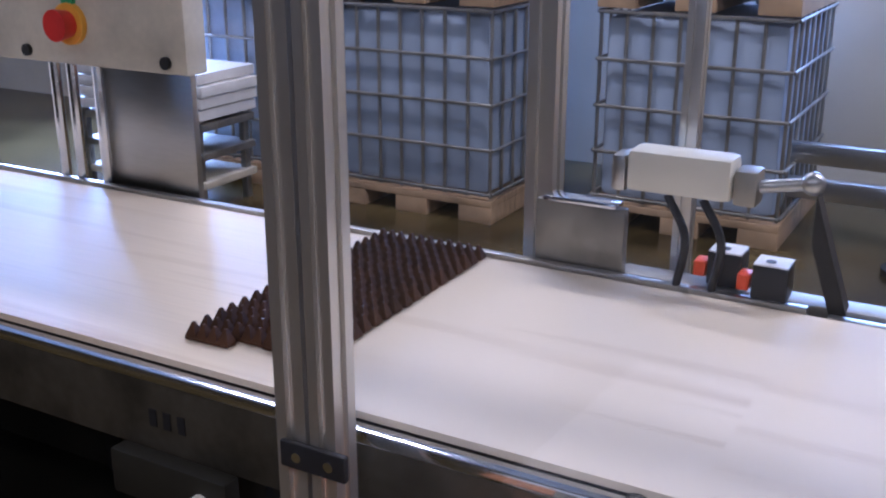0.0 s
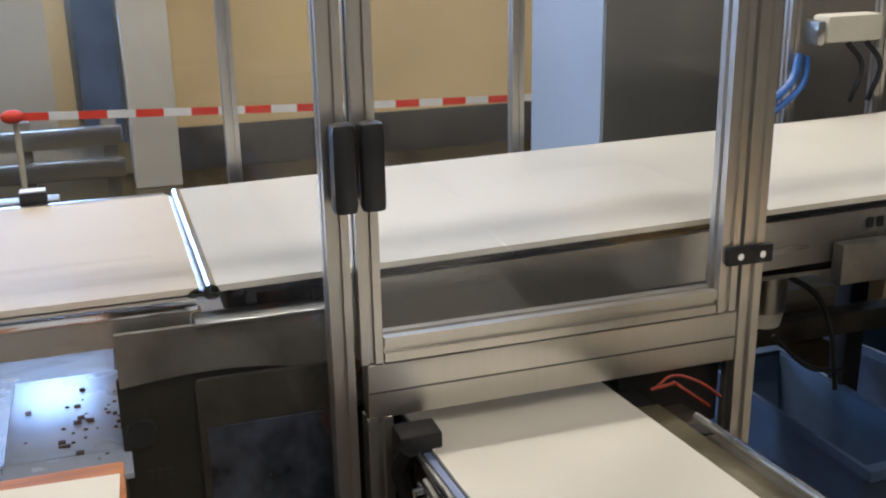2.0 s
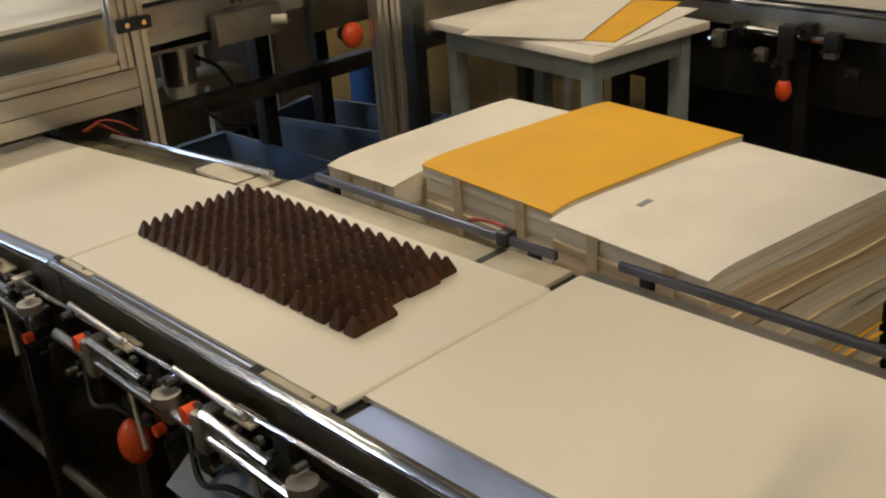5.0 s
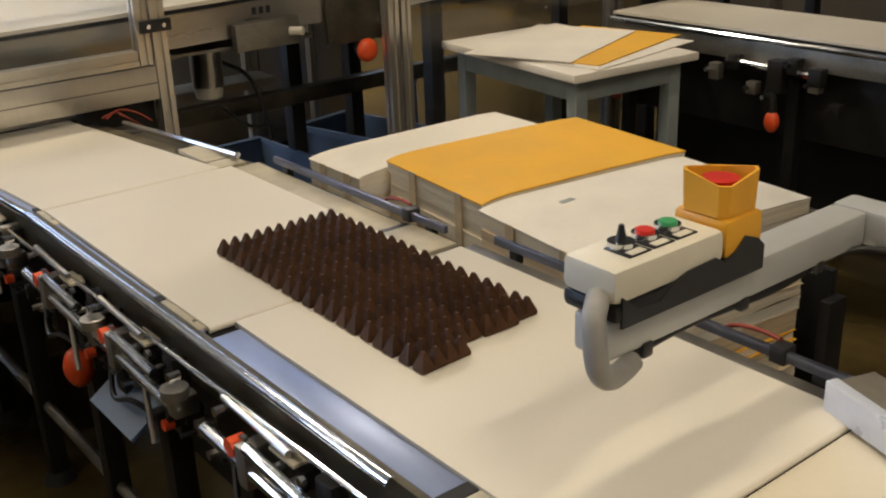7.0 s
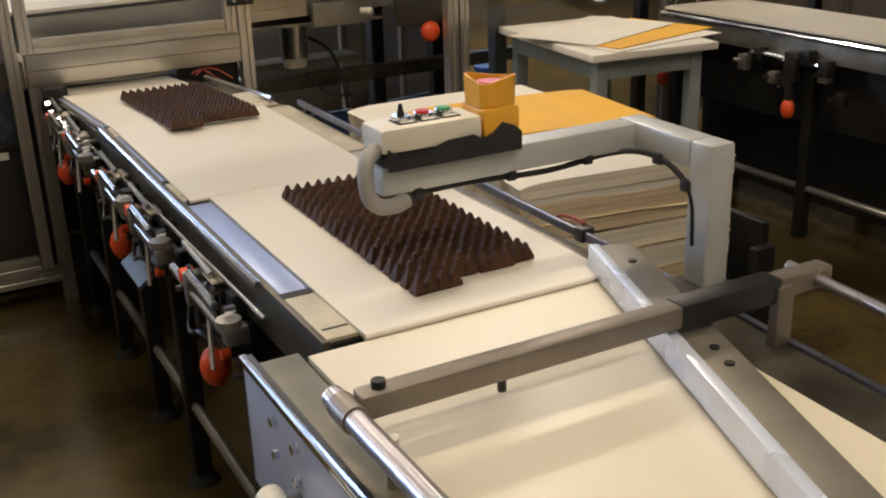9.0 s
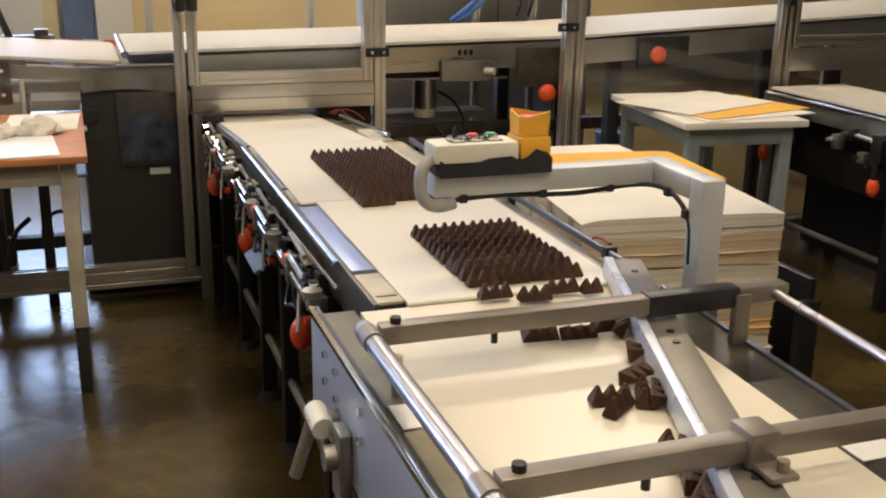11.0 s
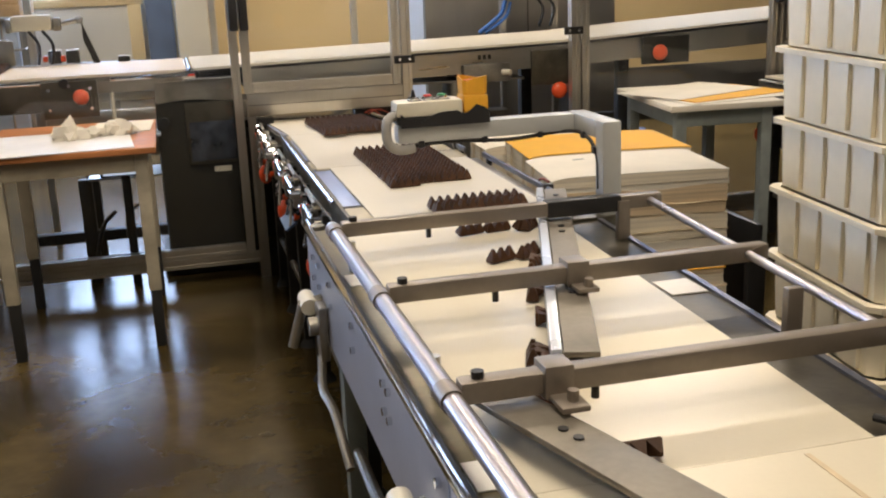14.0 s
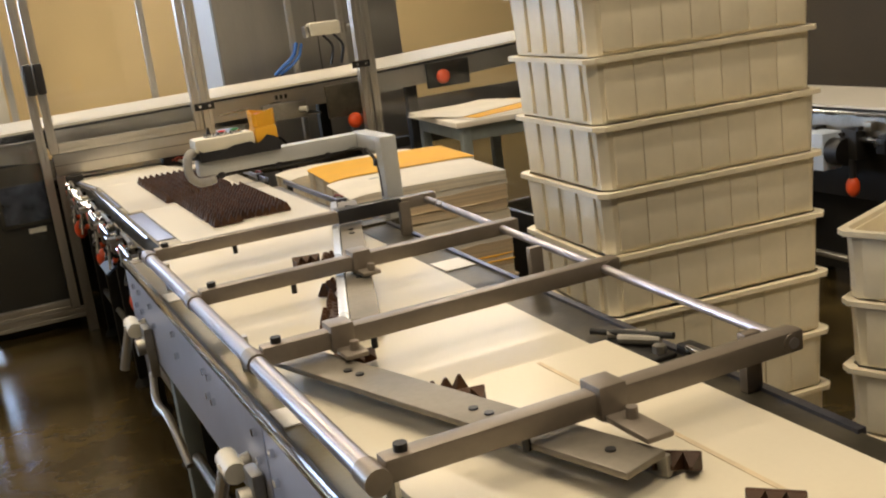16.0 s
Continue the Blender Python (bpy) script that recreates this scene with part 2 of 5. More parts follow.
def pipe(bm, pts, r, n=10):
    """One smooth bent tube through the points, swept as rings, closed at both ends."""
    p = [Vector(q) for q in pts]
    p = [p[0] * 2 - p[1]] + p + [p[-1] * 2 - p[-2]]
    line = []
    for i in range(1, len(p) - 2):
        for k in range(5):
            t = k / 5
            line.append(0.5 * (2 * p[i] + (p[i + 1] - p[i - 1]) * t + (2 * p[i - 1] - 5 * p[i] + 4 * p[i + 1] - p[i + 2]) * t * t + (3 * p[i] - p[i - 1] - 3 * p[i + 1] + p[i + 2]) * t ** 3))
    line.append(p[-2])
    rings, side = [], None
    for i, c in enumerate(line):
        d = (line[min(i + 1, len(line) - 1)] - line[max(i - 1, 0)]).normalized()
        side = d.orthogonal().normalized() if side is None else (side - d * side.dot(d)).normalized()
        up = d.cross(side)
        rings.append([bm.verts.new(c + side * (r * math.cos(math.tau * k / n)) + up * (r * math.sin(math.tau * k / n))) for k in range(n)])
    for a, b in zip(rings, rings[1:]):
        for k in range(n):
            bm.faces.new((a[k], a[(k + 1) % n], b[(k + 1) % n], b[k]))
    bm.faces.new(rings[0][::-1])
    bm.faces.new(rings[-1])
    return bm


def ball(bm, c, r, sx=1, sy=1, sz=1):
    bmesh.ops.create_uvsphere(bm, u_segments=14, v_segments=9, radius=r, matrix=Matrix.Translation(c) @ Matrix.Diagonal((sx, sy, sz, 1)))
    return bm


def B(*a, **k):
    return box(bmesh.new(), *a, **k)


def R(*a, **k):
    return rod(bmesh.new(), *a, **k)


def smooth(me, angle=35):
    for p in me.polygons:
        p.use_smooth = True
    me.set_sharp_from_angle(angle=radians(angle))


def part(name, bm, material, parent=None, label=""):
    """One mesh object, built in world places, under a thing."""
    o = Vector(ORIGIN.get(parent.name, (0, 0, 0))) if parent else Vector((0, 0, 0))
    me = bpy.data.meshes.new(name)
    bm.normal_update()
    if o.length:
        bmesh.ops.translate(bm, verts=bm.verts, vec=-o)
    bm.to_mesh(me)
    bm.free()
    me.materials.append(M[material])
    smooth(me)
    ob = new(name, me)
    if parent:
        ob.parent = parent
        ORIGIN[ob.name] = tuple(o)
    return tagged(ob, label)


def thing(name, at, label, category, group="", kind=""):
    ob = new(name)
    ob.empty_display_size = 0.05
    ob.location = at
    ORIGIN[ob.name] = tuple(at)
    return tagged(ob, label, category, group, kind)


def structure(name, bm, material, label="", category=""):
    ob = part(name, bm, material)
    return tagged(ob, label or name.replace("_", " "), category, kind="structure")


# ---- the room ----
X0, X1, Y0, Y1, ZC = -12.4, 7.5, -7.5, 6.5, 4.6
structure("floor", B(X0 - 0.2, X1 + 0.2, Y0 - 0.2, Y1 + 0.2, -0.1, 0), "floor", "worn brown concrete floor with a damp sheen", "floor")
structure("ceiling", B(X0 - 0.2, X1 + 0.2, Y0 - 0.2, Y1 + 0.2, ZC, ZC + 0.1), "ceiling", "unseen ceiling above the hall, coloured dark to hold back bounced light", "ceiling")
bm = bmesh.new()
box(bm, X0, -7.0, Y1, Y1 + 0.2, 0, ZC)
box(bm, -7.0, -4.2, Y1, Y1 + 0.2, 0, 1.1)
box(bm, -7.0, -4.2, Y1, Y1 + 0.2, 3.0, ZC)
box(bm, -4.2, -1.85, Y1, Y1 + 0.2, 0, ZC)
box(bm, -1.85, 0.15, Y1, Y1 + 0.2, 0, 1.25)
box(bm, -1.85, 0.15, Y1, Y1 + 0.2, 2.9, ZC)
structure("wall_north_end", bm, "wall_white", "pale painted wall below the daylight window", "wall")
bm = bmesh.new()
box(bm, 0.15, X1, Y1, Y1 + 0.2, 0, 2.95)
box(bm, 0.15, X1, Y1, Y1 + 0.2, 4.2, ZC)
box(bm, 0.15, 1.0, Y1, Y1 + 0.2, 2.95, 4.2)
box(bm, 6.4, X1, Y1, Y1 + 0.2, 2.95, 4.2)
structure("wall_north", bm, "wall", "ochre cream painted hall wall", "wall")
win = thing("window_3", (3.7, 6.52, 2.95), "high strip of daylight windows under the ceiling", "window", kind="structure")
part("window_frame", box(box(bmesh.new(), 1.0, 6.4, 6.50, 6.56, 2.95, 3.0), 1.0, 6.4, 6.50, 6.56, 4.15, 4.2), "pale_blue", win)
for k in range(4):
    part("mullion", B(1.0 + 1.35 * k - 0.0, 1.05 + 1.35 * k, 6.50, 6.56, 3.0, 4.15), "pale_blue", win)
    part("pane", B(1.05 + 1.35 * k, 2.35 + 1.35 * k, 6.58, 6.60, 3.0, 4.15), "daylight", win)
# East and south walls wear the darkened colour that stands for shade.
structure("wall_east", B(X1, X1 + 0.2, Y0, Y1, 0, ZC), "wall_dark", "hall wall, brown darkened to stand for the unlit hall", "wall")
structure("wall_south", B(X0, X1, Y0 - 0.2, Y0, 0, ZC), "wall_dark", "hall wall, brown darkened to stand for the unlit hall", "wall")
structure("wall_west", B(X0 - 0.2, X0, Y0, Y1, 0, ZC), "wall_white", "pale painted end wall of the hall", "wall")
structure("baseboard", B(0.55, X1, Y1 - 0.05, Y1 - 0.002, 0, 0.28, 0.004), "base", "dark grey skirting along the ochre wall", "baseboard")
win = thing("window_1", (-0.85, 6.52, 1.25), "wide daylight window with pale frame", "window", kind="structure")
part("window_frame", box(box(box(bmesh.new(), -1.85, 0.15, 6.50, 6.56, 1.25, 1.31), -1.85, 0.15, 6.50, 6.56, 2.84, 2.9), -0.88, -0.82, 6.50, 6.56, 1.31, 2.84), "pale_blue", win)
part("pane", B(-1.85, -0.88, 6.58, 6.60, 1.31, 2.84), "daylight", win)
part("pane", B(-0.82, 0.15, 6.58, 6.60, 1.31, 2.84), "daylight", win)
win = thing("window_2", (-5.6, 6.52, 1.1), "wide daylight window with pale frame", "window", kind="structure")
part("window_frame", box(box(box(bmesh.new(), -7.0, -4.2, 6.50, 6.56, 1.1, 1.16), -7.0, -4.2, 6.50, 6.56, 2.94, 3.0), -5.63, -5.57, 6.50, 6.56, 1.16, 2.94), "pale_blue", win)
part("pane", B(-7.0, -5.63, 6.58, 6.60, 1.16, 2.94), "daylight", win)
part("pane", B(-5.57, -4.2, 6.58, 6.60, 1.16, 2.94), "daylight", win)
for tx, ty in TUBES:
    lamp = thing("ceiling_light", (tx, ty, 4.33), "unseen long warm fluorescent fitting under the ceiling", "ceiling light", "hall lights")
    part("housing", B(tx - 0.8, tx + 0.8, ty - 0.14, ty + 0.14, 4.33, ZC, 0.006), "ivory", lamp)
    part("diffuser", B(tx - 0.77, tx + 0.77, ty - 0.12, ty + 0.12, 4.305, 4.328), "tubeglow", lamp)

# panel, pillar and strip on the north wall
dp = thing("wall_door", (-0.5, 6.45, 0), "beige framed sliding door panel on the wall", "door")
part("leaf", B(-1.08, -0.14, 6.42, 6.47, 0.30, 1.16, 0.005), "wall_white", dp)
part("frame", box(box(bmesh.new(), -1.12, -0.0, 6.40, 6.48, 1.16, 1.23, 0.004), -0.14, -0.02, 6.40, 6.48, 0.30, 1.16, 0.004), "wall", dp)
structure("pillar", B(0.28, 0.56, 6.05, 6.5, 0, ZC, 0.01), "wall_white", "pale square pillar before the wall", "pillar")
structure("trim", B(0.02, 0.26, 6.30, 6.36, 0.25, ZC), "curtain", "dark blue-grey strip beside the pillar", "curtain")

# ---- upper conveyor ----
NEAR, FAR = 1.27, 1.95


def belt_slab(x0, z0, x1, z1, ya, yb, th=0.012):
    """A sloping belt run with thickness."""
    bm = bmesh.new()
    v = [bm.verts.new(p) for p in ((x0, ya, z0), (x1, ya, z1), (x1, yb, z1), (x0, yb, z0), (x0, ya, z0 - th), (x1, ya, z1 - th), (x1, yb, z1 - th), (x0, yb, z0 - th))]
    for f in ((0, 1, 2, 3), (7, 6, 5, 4), (4, 5, 1, 0), (5, 6, 2, 1), (6, 7, 3, 2), (7, 4, 0, 3)):
        bm.faces.new([v[i] for i in f])
    return bm


def knob(parent, x, y, z, r=0.036):
    """A round orange adjusting knob that points to -y, on a dark hub."""
    k = part("knob", ball(bmesh.new(), (x, y - 0.022, z), r, 1, 0.62, 1), "orange", parent, "orange plastic knob")
    part("hub", R((x, y + 0.03, z), (x, y - 0.004, z), r * 0.55, 12), "dark", k)


cv = thing("infeed_conveyor", (-2.3, 1.6, 0), "long belt conveyor with worn beige belt and steel sides", "conveyor")
part("belt", belt_slab(-12.2, 0.985, -0.235, 0.985, NEAR, FAR), "belt_up", cv, "worn beige belt")
part("side_plate", B(-12.2, -0.40, NEAR - 0.028, NEAR - 0.008, 0.83, 0.965, 0.003), "deck_dark", cv)
part("side_plate", B(-12.2, -0.235, FAR + 0.01, FAR + 0.03, 0.85, 0.992, 0.003), "steel", cv)
part("edge_rail", B(-12.2, -0.28, NEAR - 0.030, NEAR - 0.004, 0.952, 0.972, 0.004), "chrome", cv)
part("bed", B(-12.2, -0.25, NEAR + 0.0, FAR, 0.86, 0.968), "dark", cv)
part("bearing_plate", B(-0.40, -0.16, NEAR - 0.040, NEAR - 0.010, 0.80, 0.965, 0.004), "deck_dark", cv, "grey bearing plate with bolts")
for bx, bz in ((-0.37, 0.93), (-0.19, 0.93), (-0.37, 0.84), (-0.19, 0.84), (-0.28, 0.945)):
    part("bolt", R((bx, NEAR - 0.048, bz), (bx, NEAR - 0.040, bz), 0.008, 8), "chrome", cv)
knob(cv, -0.230, NEAR - 0.05, 0.895, 0.035)
part("return_pulley", R((-0.30, NEAR - 0.045, 0.955), (-0.30, NEAR + 0.02, 0.955), 0.022, 16), "dark", cv)
for lx in (-11.0, -8.5, -6.0, -3.2, -1.9, -0.95):
    for ly in (NEAR + 0.06, FAR - 0.06):
        part("leg", B(lx - 0.03, lx + 0.03, ly - 0.03, ly + 0.03, 0, 0.86, 0.004), "dark", cv)
part("brace", B(-11.0, -0.95, NEAR + 0.045, NEAR + 0.075, 0.30, 0.34), "dark", cv)
cb = part("junction_box", B(-1.16, -0.92, NEAR - 0.065, NEAR - 0.030, 0.755, 0.835, 0.006), "machine", cv, "grey junction box under the belt")
part("gland", R((-0.97, NEAR - 0.065, 0.79), (-0.97, NEAR - 0.10, 0.79), 0.016, 10), "ivory", cb)
bm = bmesh.new()
for i in range(3):
    box(bm, -1.10 + 0.03 * i, -1.085 + 0.03 * i, NEAR - 0.0305, NEAR - 0.029, 0.875, 0.905)
part("marking", bm, "black", cv)

# the tilting end of the infeed belt
flap = thing("tilting_belt_end", (-0.235, 1.61, 0.985), "hinged belt end that tips batches downwards", "conveyor")
part("belt", belt_slab(-0.235, 0.985, 0.242, 0.985, NEAR, FAR), "belt_up", flap, "worn beige belt")
part("bed", B(-0.20, 0.22, NEAR + 0.01, FAR - 0.01, 0.945, 0.970), "steel_dull", flap)
part("edge_rail", B(-0.10, 0.235, NEAR - 0.026, NEAR - 0.002, 0.952, 0.972, 0.004), "chrome", flap)
part("side_plate", belt_slab(-0.16, 0.952, 0.22, 0.952, NEAR - 0.024, NEAR - 0.006, 0.05), "steel_dull", flap)
part("nose_roller", R((0.236, NEAR, 0.966), (0.236, FAR, 0.966), 0.016, 14), "chrome", flap)
part("far_rail", B(-0.20, 0.235, FAR + 0.004, FAR + 0.026, 0.95, 0.985, 0.003), "steel", flap)

# the run to the east, which climbs gently
oc = thing("outfeed_conveyor", (2.5, 1.6, 0), "long white belt conveyor that climbs slowly on steel frame", "conveyor")
part("belt", belt_slab(0.262, 0.988, 2.25, 1.020, NEAR - 0.01, FAR + 0.03), "belt", oc, "clean white belt")
part("belt", belt_slab(2.25, 1.020, 7.3, 1.26, NEAR - 0.01, FAR + 0.03), "belt", oc, "clean white belt")
part("nose_roller", R((0.262, NEAR - 0.01, 0.976), (0.262, FAR + 0.03, 0.976), 0.015, 14), "chrome", oc)
part("edge_gap", belt_slab(0.30, 0.974, 2.25, 1.006, NEAR - 0.004, NEAR + 0.004, 0.012), "black", oc)
for x0, z0, x1, z1 in ((0.50, 0.966, 2.25, 0.997), (2.25, 0.997, 7.3, 1.237)):
    part("side_plate", belt_slab(x0, z0, x1, z1, NEAR - 0.022, NEAR - 0.006, 0.105), "steel", oc)
    part("side_plate", belt_slab(x0, z0 + 0.02, x1, z1 + 0.02, FAR + 0.036, FAR + 0.05, 0.11), "steel", oc)
    part("bed", belt_slab(x0, z0 - 0.001, x1, z1 - 0.001, NEAR + 0.01, FAR + 0.02, 0.09), "dark", oc)
part("nose_bed", B(0.29, 0.498, NEAR + 0.02, FAR - 0.01, 0.905, 0.962, 0.003), "dark", oc)
# Added panel: hides the bright wall behind and stands for shade.
part("rear_skirt", B(0.545, 1.26, 1.905, 1.918, 0.0, 0.72, 0.002), "machine", oc, "added dark panel standing for shade under the belt")
part("nose_bracket", B(0.44, 0.475, NEAR - 0.02, NEAR + 0.02, 0.90, 0.965, 0.003), "black", oc)
part("nose_bracket", B(0.32, 0.34, NEAR - 0.006, NEAR + 0.01, 0.945, 0.972, 0.002), "black", oc)
jb = part("junction_box", B(1.56, 1.80, NEAR - 0.060, NEAR - 0.024, 0.835, 0.925, 0.006), "steel_dull", oc, "grey junction box on the conveyor side")
part("gland", R((1.76, NEAR - 0.060, 0.88), (1.79, NEAR - 0.095, 0.88), 0.015, 10), "ivory", jb)
part("bearing_plate", B(1.92, 2.16, NEAR - 0.04, NEAR - 0.024, 0.80, 0.975, 0.004), "deck_dark", oc)
knob(oc, 2.05, NEAR - 0.06, 0.775, 0.042)
part("bearing_plate", B(2.52, 2.78, NEAR - 0.05, NEAR - 0.024, 0.87, 1.01, 0.004), "machine", oc)
knob(oc, 2.60, NEAR - 0.06, 0.93, 0.040)
bm = bmesh.new()
for i in range(3):
    box(bm, 1.645 + 0.026 * i, 1.66 + 0.026 * i, NEAR - 0.0255, NEAR - 0.0235, 0.945, 0.968)
part("marking", bm, "black", oc)
for lx in (1.05, 2.45, 3.7, 5.0):
    for ly in (NEAR + 0.06, FAR - 0.04):
        part("leg", B(lx - 0.03, lx + 0.03, ly - 0.03, ly + 0.03, 0, 0.90, 0.004), "dark", oc)
part("side_gutter", belt_slab(0.55, 0.86, 1.9, 0.84, NEAR + 0.02, NEAR + 0.30, 0.01), "steel_dull", oc)

# Skirt and shelf are invented; they put shade where the floor would shine.
part("rear_skirt", B(-4.6, -1.05, 1.875, 1.890, 0.22, 0.858, 0.002), "machine", cv, "added dark panel standing for shade under the belt")
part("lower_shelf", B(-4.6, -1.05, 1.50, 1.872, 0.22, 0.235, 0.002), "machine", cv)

# catch conveyor below the nose, which carries batches over to the transfer belt
cc = thing("catch_conveyor", (0.6, 1.6, 0), "low steel catch conveyor beneath the upper belt", "conveyor")
part("belt", belt_slab(0.28, 0.755, 1.10, 0.728, NEAR - 0.06, FAR, 0.01), "steel", cc, "grey transfer belt")
part("side_plate", B(0.22, 0.50, NEAR - 0.05, NEAR - 0.03, 0.74, 0.83, 0.003), "steel_dull", cc)
# Invented dark boxes that block a bright view below the crossbeam.
part("drive_cover", B(1.000, 1.222, 1.132, 1.20, 0.62, 0.766, 0.004), "dark", cc, "added dark box that darkens the gap under the crossbeam")
part("drive_cover", B(1.110, 1.222, 1.205, 1.88, 0.62, 0.800, 0.004), "dark", cc)
# The window's reflection is put into the tray's pale colour.
part("drip_tray", B(-0.115, 0.098, 1.150, 1.60, 0.70, 0.712, 0.003), "pale_sheen", cc, "shiny steel tray with chocolate crumbs, window reflection in its colour")
part("tray_step", B(0.100, 0.262, 1.246, 1.62, 0.702, 0.716, 0.003), "deck_dark", cc, "dark worn tray step")
bm = bmesh.new()
rnd = random.Random(4)
for i in range(60):
    cx, cy, s = rnd.gauss(0.06, 0.07), rnd.gauss(1.37, 0.06), rnd.uniform(0.002, 0.007)
    if -0.11 < cx < 0.095 and 1.17 < cy < 1.54:
        box(bm, cx - s, cx + s, cy - s * 0.8, cy + s * 0.7, 0.712, 0.712 + s * 0.6, 0, None)
tagged(part("crumbs", bm, "choc", cc), kind="stuff")
part("tray_front", B(-0.12, 0.27, NEAR - 0.03, NEAR - 0.018, 0.60, 0.712, 0.003), "steel_dull", cc)

mh = thing("drive_housing", (0.34, 1.5, 0), "grey-green machine housing with dials on dark stand", "machine")
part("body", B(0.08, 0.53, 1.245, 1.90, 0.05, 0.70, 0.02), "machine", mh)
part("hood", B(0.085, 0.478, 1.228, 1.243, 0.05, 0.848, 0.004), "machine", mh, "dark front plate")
bm = bmesh.new()
lower = [(0.09 + 0.0388 * i, 0.838 + 0.020 * math.sin(math.pi * i / 10) - 0.002 * i) for i in range(11)]
for y in (1.214, 1.226):
    bm.faces.new([bm.verts.new((x, y, z)) for x, z in lower] + [bm.verts.new((x, y, 0.936)) for x in (0.478, 0.09)])
bmesh.ops.bridge_loops(bm, edges=list(bm.edges))
bmesh.ops.recalc_face_normals(bm, faces=bm.faces)
part("hood_plate", bm, "steel_dull", mh, "grey hood plate with curved lower edge")
part("hood_top", B(0.225, 0.480, 1.200, 1.262, 0.936, 0.943, 0.003), "steel", mh, "bright folded hood top")
part("front_cover", B(0.215, 0.474, 1.206, 1.213, 0.545, 0.835, 0.003), "deck_dark", mh, "olive-grey front cover")
# No real cover: this patch stands for a reflection in the guard pane.
part("inspection_cover", B(0.228, 0.460, 1.200, 1.205, 0.562, 0.745, 0.002), "reflection_dark", mh, "dark glossy patch standing for a reflection in the guard pane")
part("data_plate", B(0.325, 0.405, 1.221, 1.227, 0.502, 0.528, 0.001), "ivory", mh, "small pale plate")
bm = bmesh.new()
for i in range(3):
    box(bm, 0.120 + 0.017 * i, 0.131 + 0.017 * i, 1.2255, 1.2275, 0.648, 0.668)
part("marking", bm, "black", mh)
part("base", B(0.05, 0.54, 1.28, 1.86, 0.0, 0.05), "dark", mh)
part("dial", R((0.117, 1.227, 0.748), (0.117, 1.212, 0.748), 0.026, 18), "black", mh)
part("shelf", B(-0.25, 0.09, 1.24, 1.50, 0.50, 0.512, 0.003), "steel", mh)
part("stand", B(-0.30, -0.24, 1.28, 1.34, 0.0, 0.50, 0.004), "dark", mh)
part("stand", B(-0.30, -0.24, 1.78, 1.84, 0.0, 0.50, 0.004), "dark", mh)
part("crossbar", B(-0.55, 0.09, 1.30, 1.36, 0.20, 0.25, 0.004), "dark", mh)
# A shiny panel; its face glows in place of the rim light on it.
sc = part("display", B(-0.19, 0.02, 1.16, 1.20, 0.525, 0.597, 0.008), "black", mh, "small shiny panel in a dark case")
part("face", B(-0.175, 0.005, 1.155, 1.16, 0.536, 0.586), "panel_shine", sc, "pale panel face whose glow stands for shine")
part("display_stand", B(-0.10, -0.06, 1.17, 1.21, 0.0, 0.525, 0.004), "dark", mh)
bm = bmesh.new()
pipe(bm, [(-0.14, 1.2, 0.36), (-0.20, 1.2, 0.30), (-0.24, 1.2, 0.18), (-0.26, 1.22, 0.06)], 0.010)
pipe(bm, [(0.0, 1.2, 0.24), (0.03, 1.2, 0.33), (-0.03, 1.2, 0.38), (-0.09, 1.2, 0.33), (-0.10, 1.2, 0.24)], 0.008)
part("cable", bm, "black", mh)

# ---- guard fence with doors ----
GY, PW = 1.11, 0.0225


SECTION = ((1, 1), (0.28, 1), (0.28, 0.62), (-0.28, 0.62), (-0.28, 1), (-1, 1), (-1, 0.28), (-0.62, 0.28), (-0.62, -0.28), (-1, -0.28), (-1, -1), (-0.28, -1), (-0.28, -0.62), (0.28, -0.62), (0.28, -1), (1, -1), (1, -0.28), (0.62, -0.28), (0.62, 0.28), (1, 0.28))


def extrude_section(bm, place, d):
    """Sweeps the slotted section along d; place puts a point of the section at the start."""
    lo = [bm.verts.new(place(u, v)) for u, v in SECTION]
    hi = [bm.verts.new(Vector(place(u, v)) + Vector(d)) for u, v in SECTION]
    n = len(SECTION)
    for i in range(n):
        bm.faces.new((lo[i], lo[(i + 1) % n], hi[(i + 1) % n], hi[i]))
    bm.faces.new(lo)
    bm.faces.new(hi)
    bmesh.ops.recalc_face_normals(bm, faces=bm.faces)
    return bm


def profile(bm, x, z0, z1, y=GY, w=PW, d=PW):
    """An upright slotted aluminium profile."""
    return extrude_section(bm, lambda u, v: (x + u * w, y + v * d, z0), (0, 0, z1 - z0))


def cross_rail(bm, x0, x1, z, y=GY, w=PW, d=PW):
    return extrude_section(bm, lambda u, v: (x0, y + u * d, z + v * w), (x1 - x0, 0, 0))


TOP = 2.25
gf = thing("guard_fence", (0.8, GY, 0), "aluminium profile guard fence round the conveyor", "fence")
for px in (-0.694, 0.515, 1.25, 2.10, 3.23, 4.35):
    part("post", profile(bmesh.new(), px, 0 if px != 0.515 else 0.0, TOP if px != 0.515 else 0.765), "alu", gf)
part("post", profile(bmesh.new(), -2.1, 0, TOP), "alu", gf)
part("top_rail", cross_rail(bmesh.new(), -2.1, 4.35, TOP + PW), "alu", gf)
cp = part("cover_panel", B(0.495, 1.226, GY - 0.020, GY + 0.020, 0.767, 0.868, 0.003), "alu", gf, "wide aluminium crossbeam above the belt")
part("seam", B(0.497, 1.224, GY - 0.0212, GY - 0.0196, 0.815, 0.818), "groove", cp)
part("bottom_rail", cross_rail(bmesh.new(), -0.645, 0.495, 0.10), "alu", gf)
part("bottom_rail", cross_rail(bmesh.new(), 1.275, 2.075, 0.10), "alu", gf)
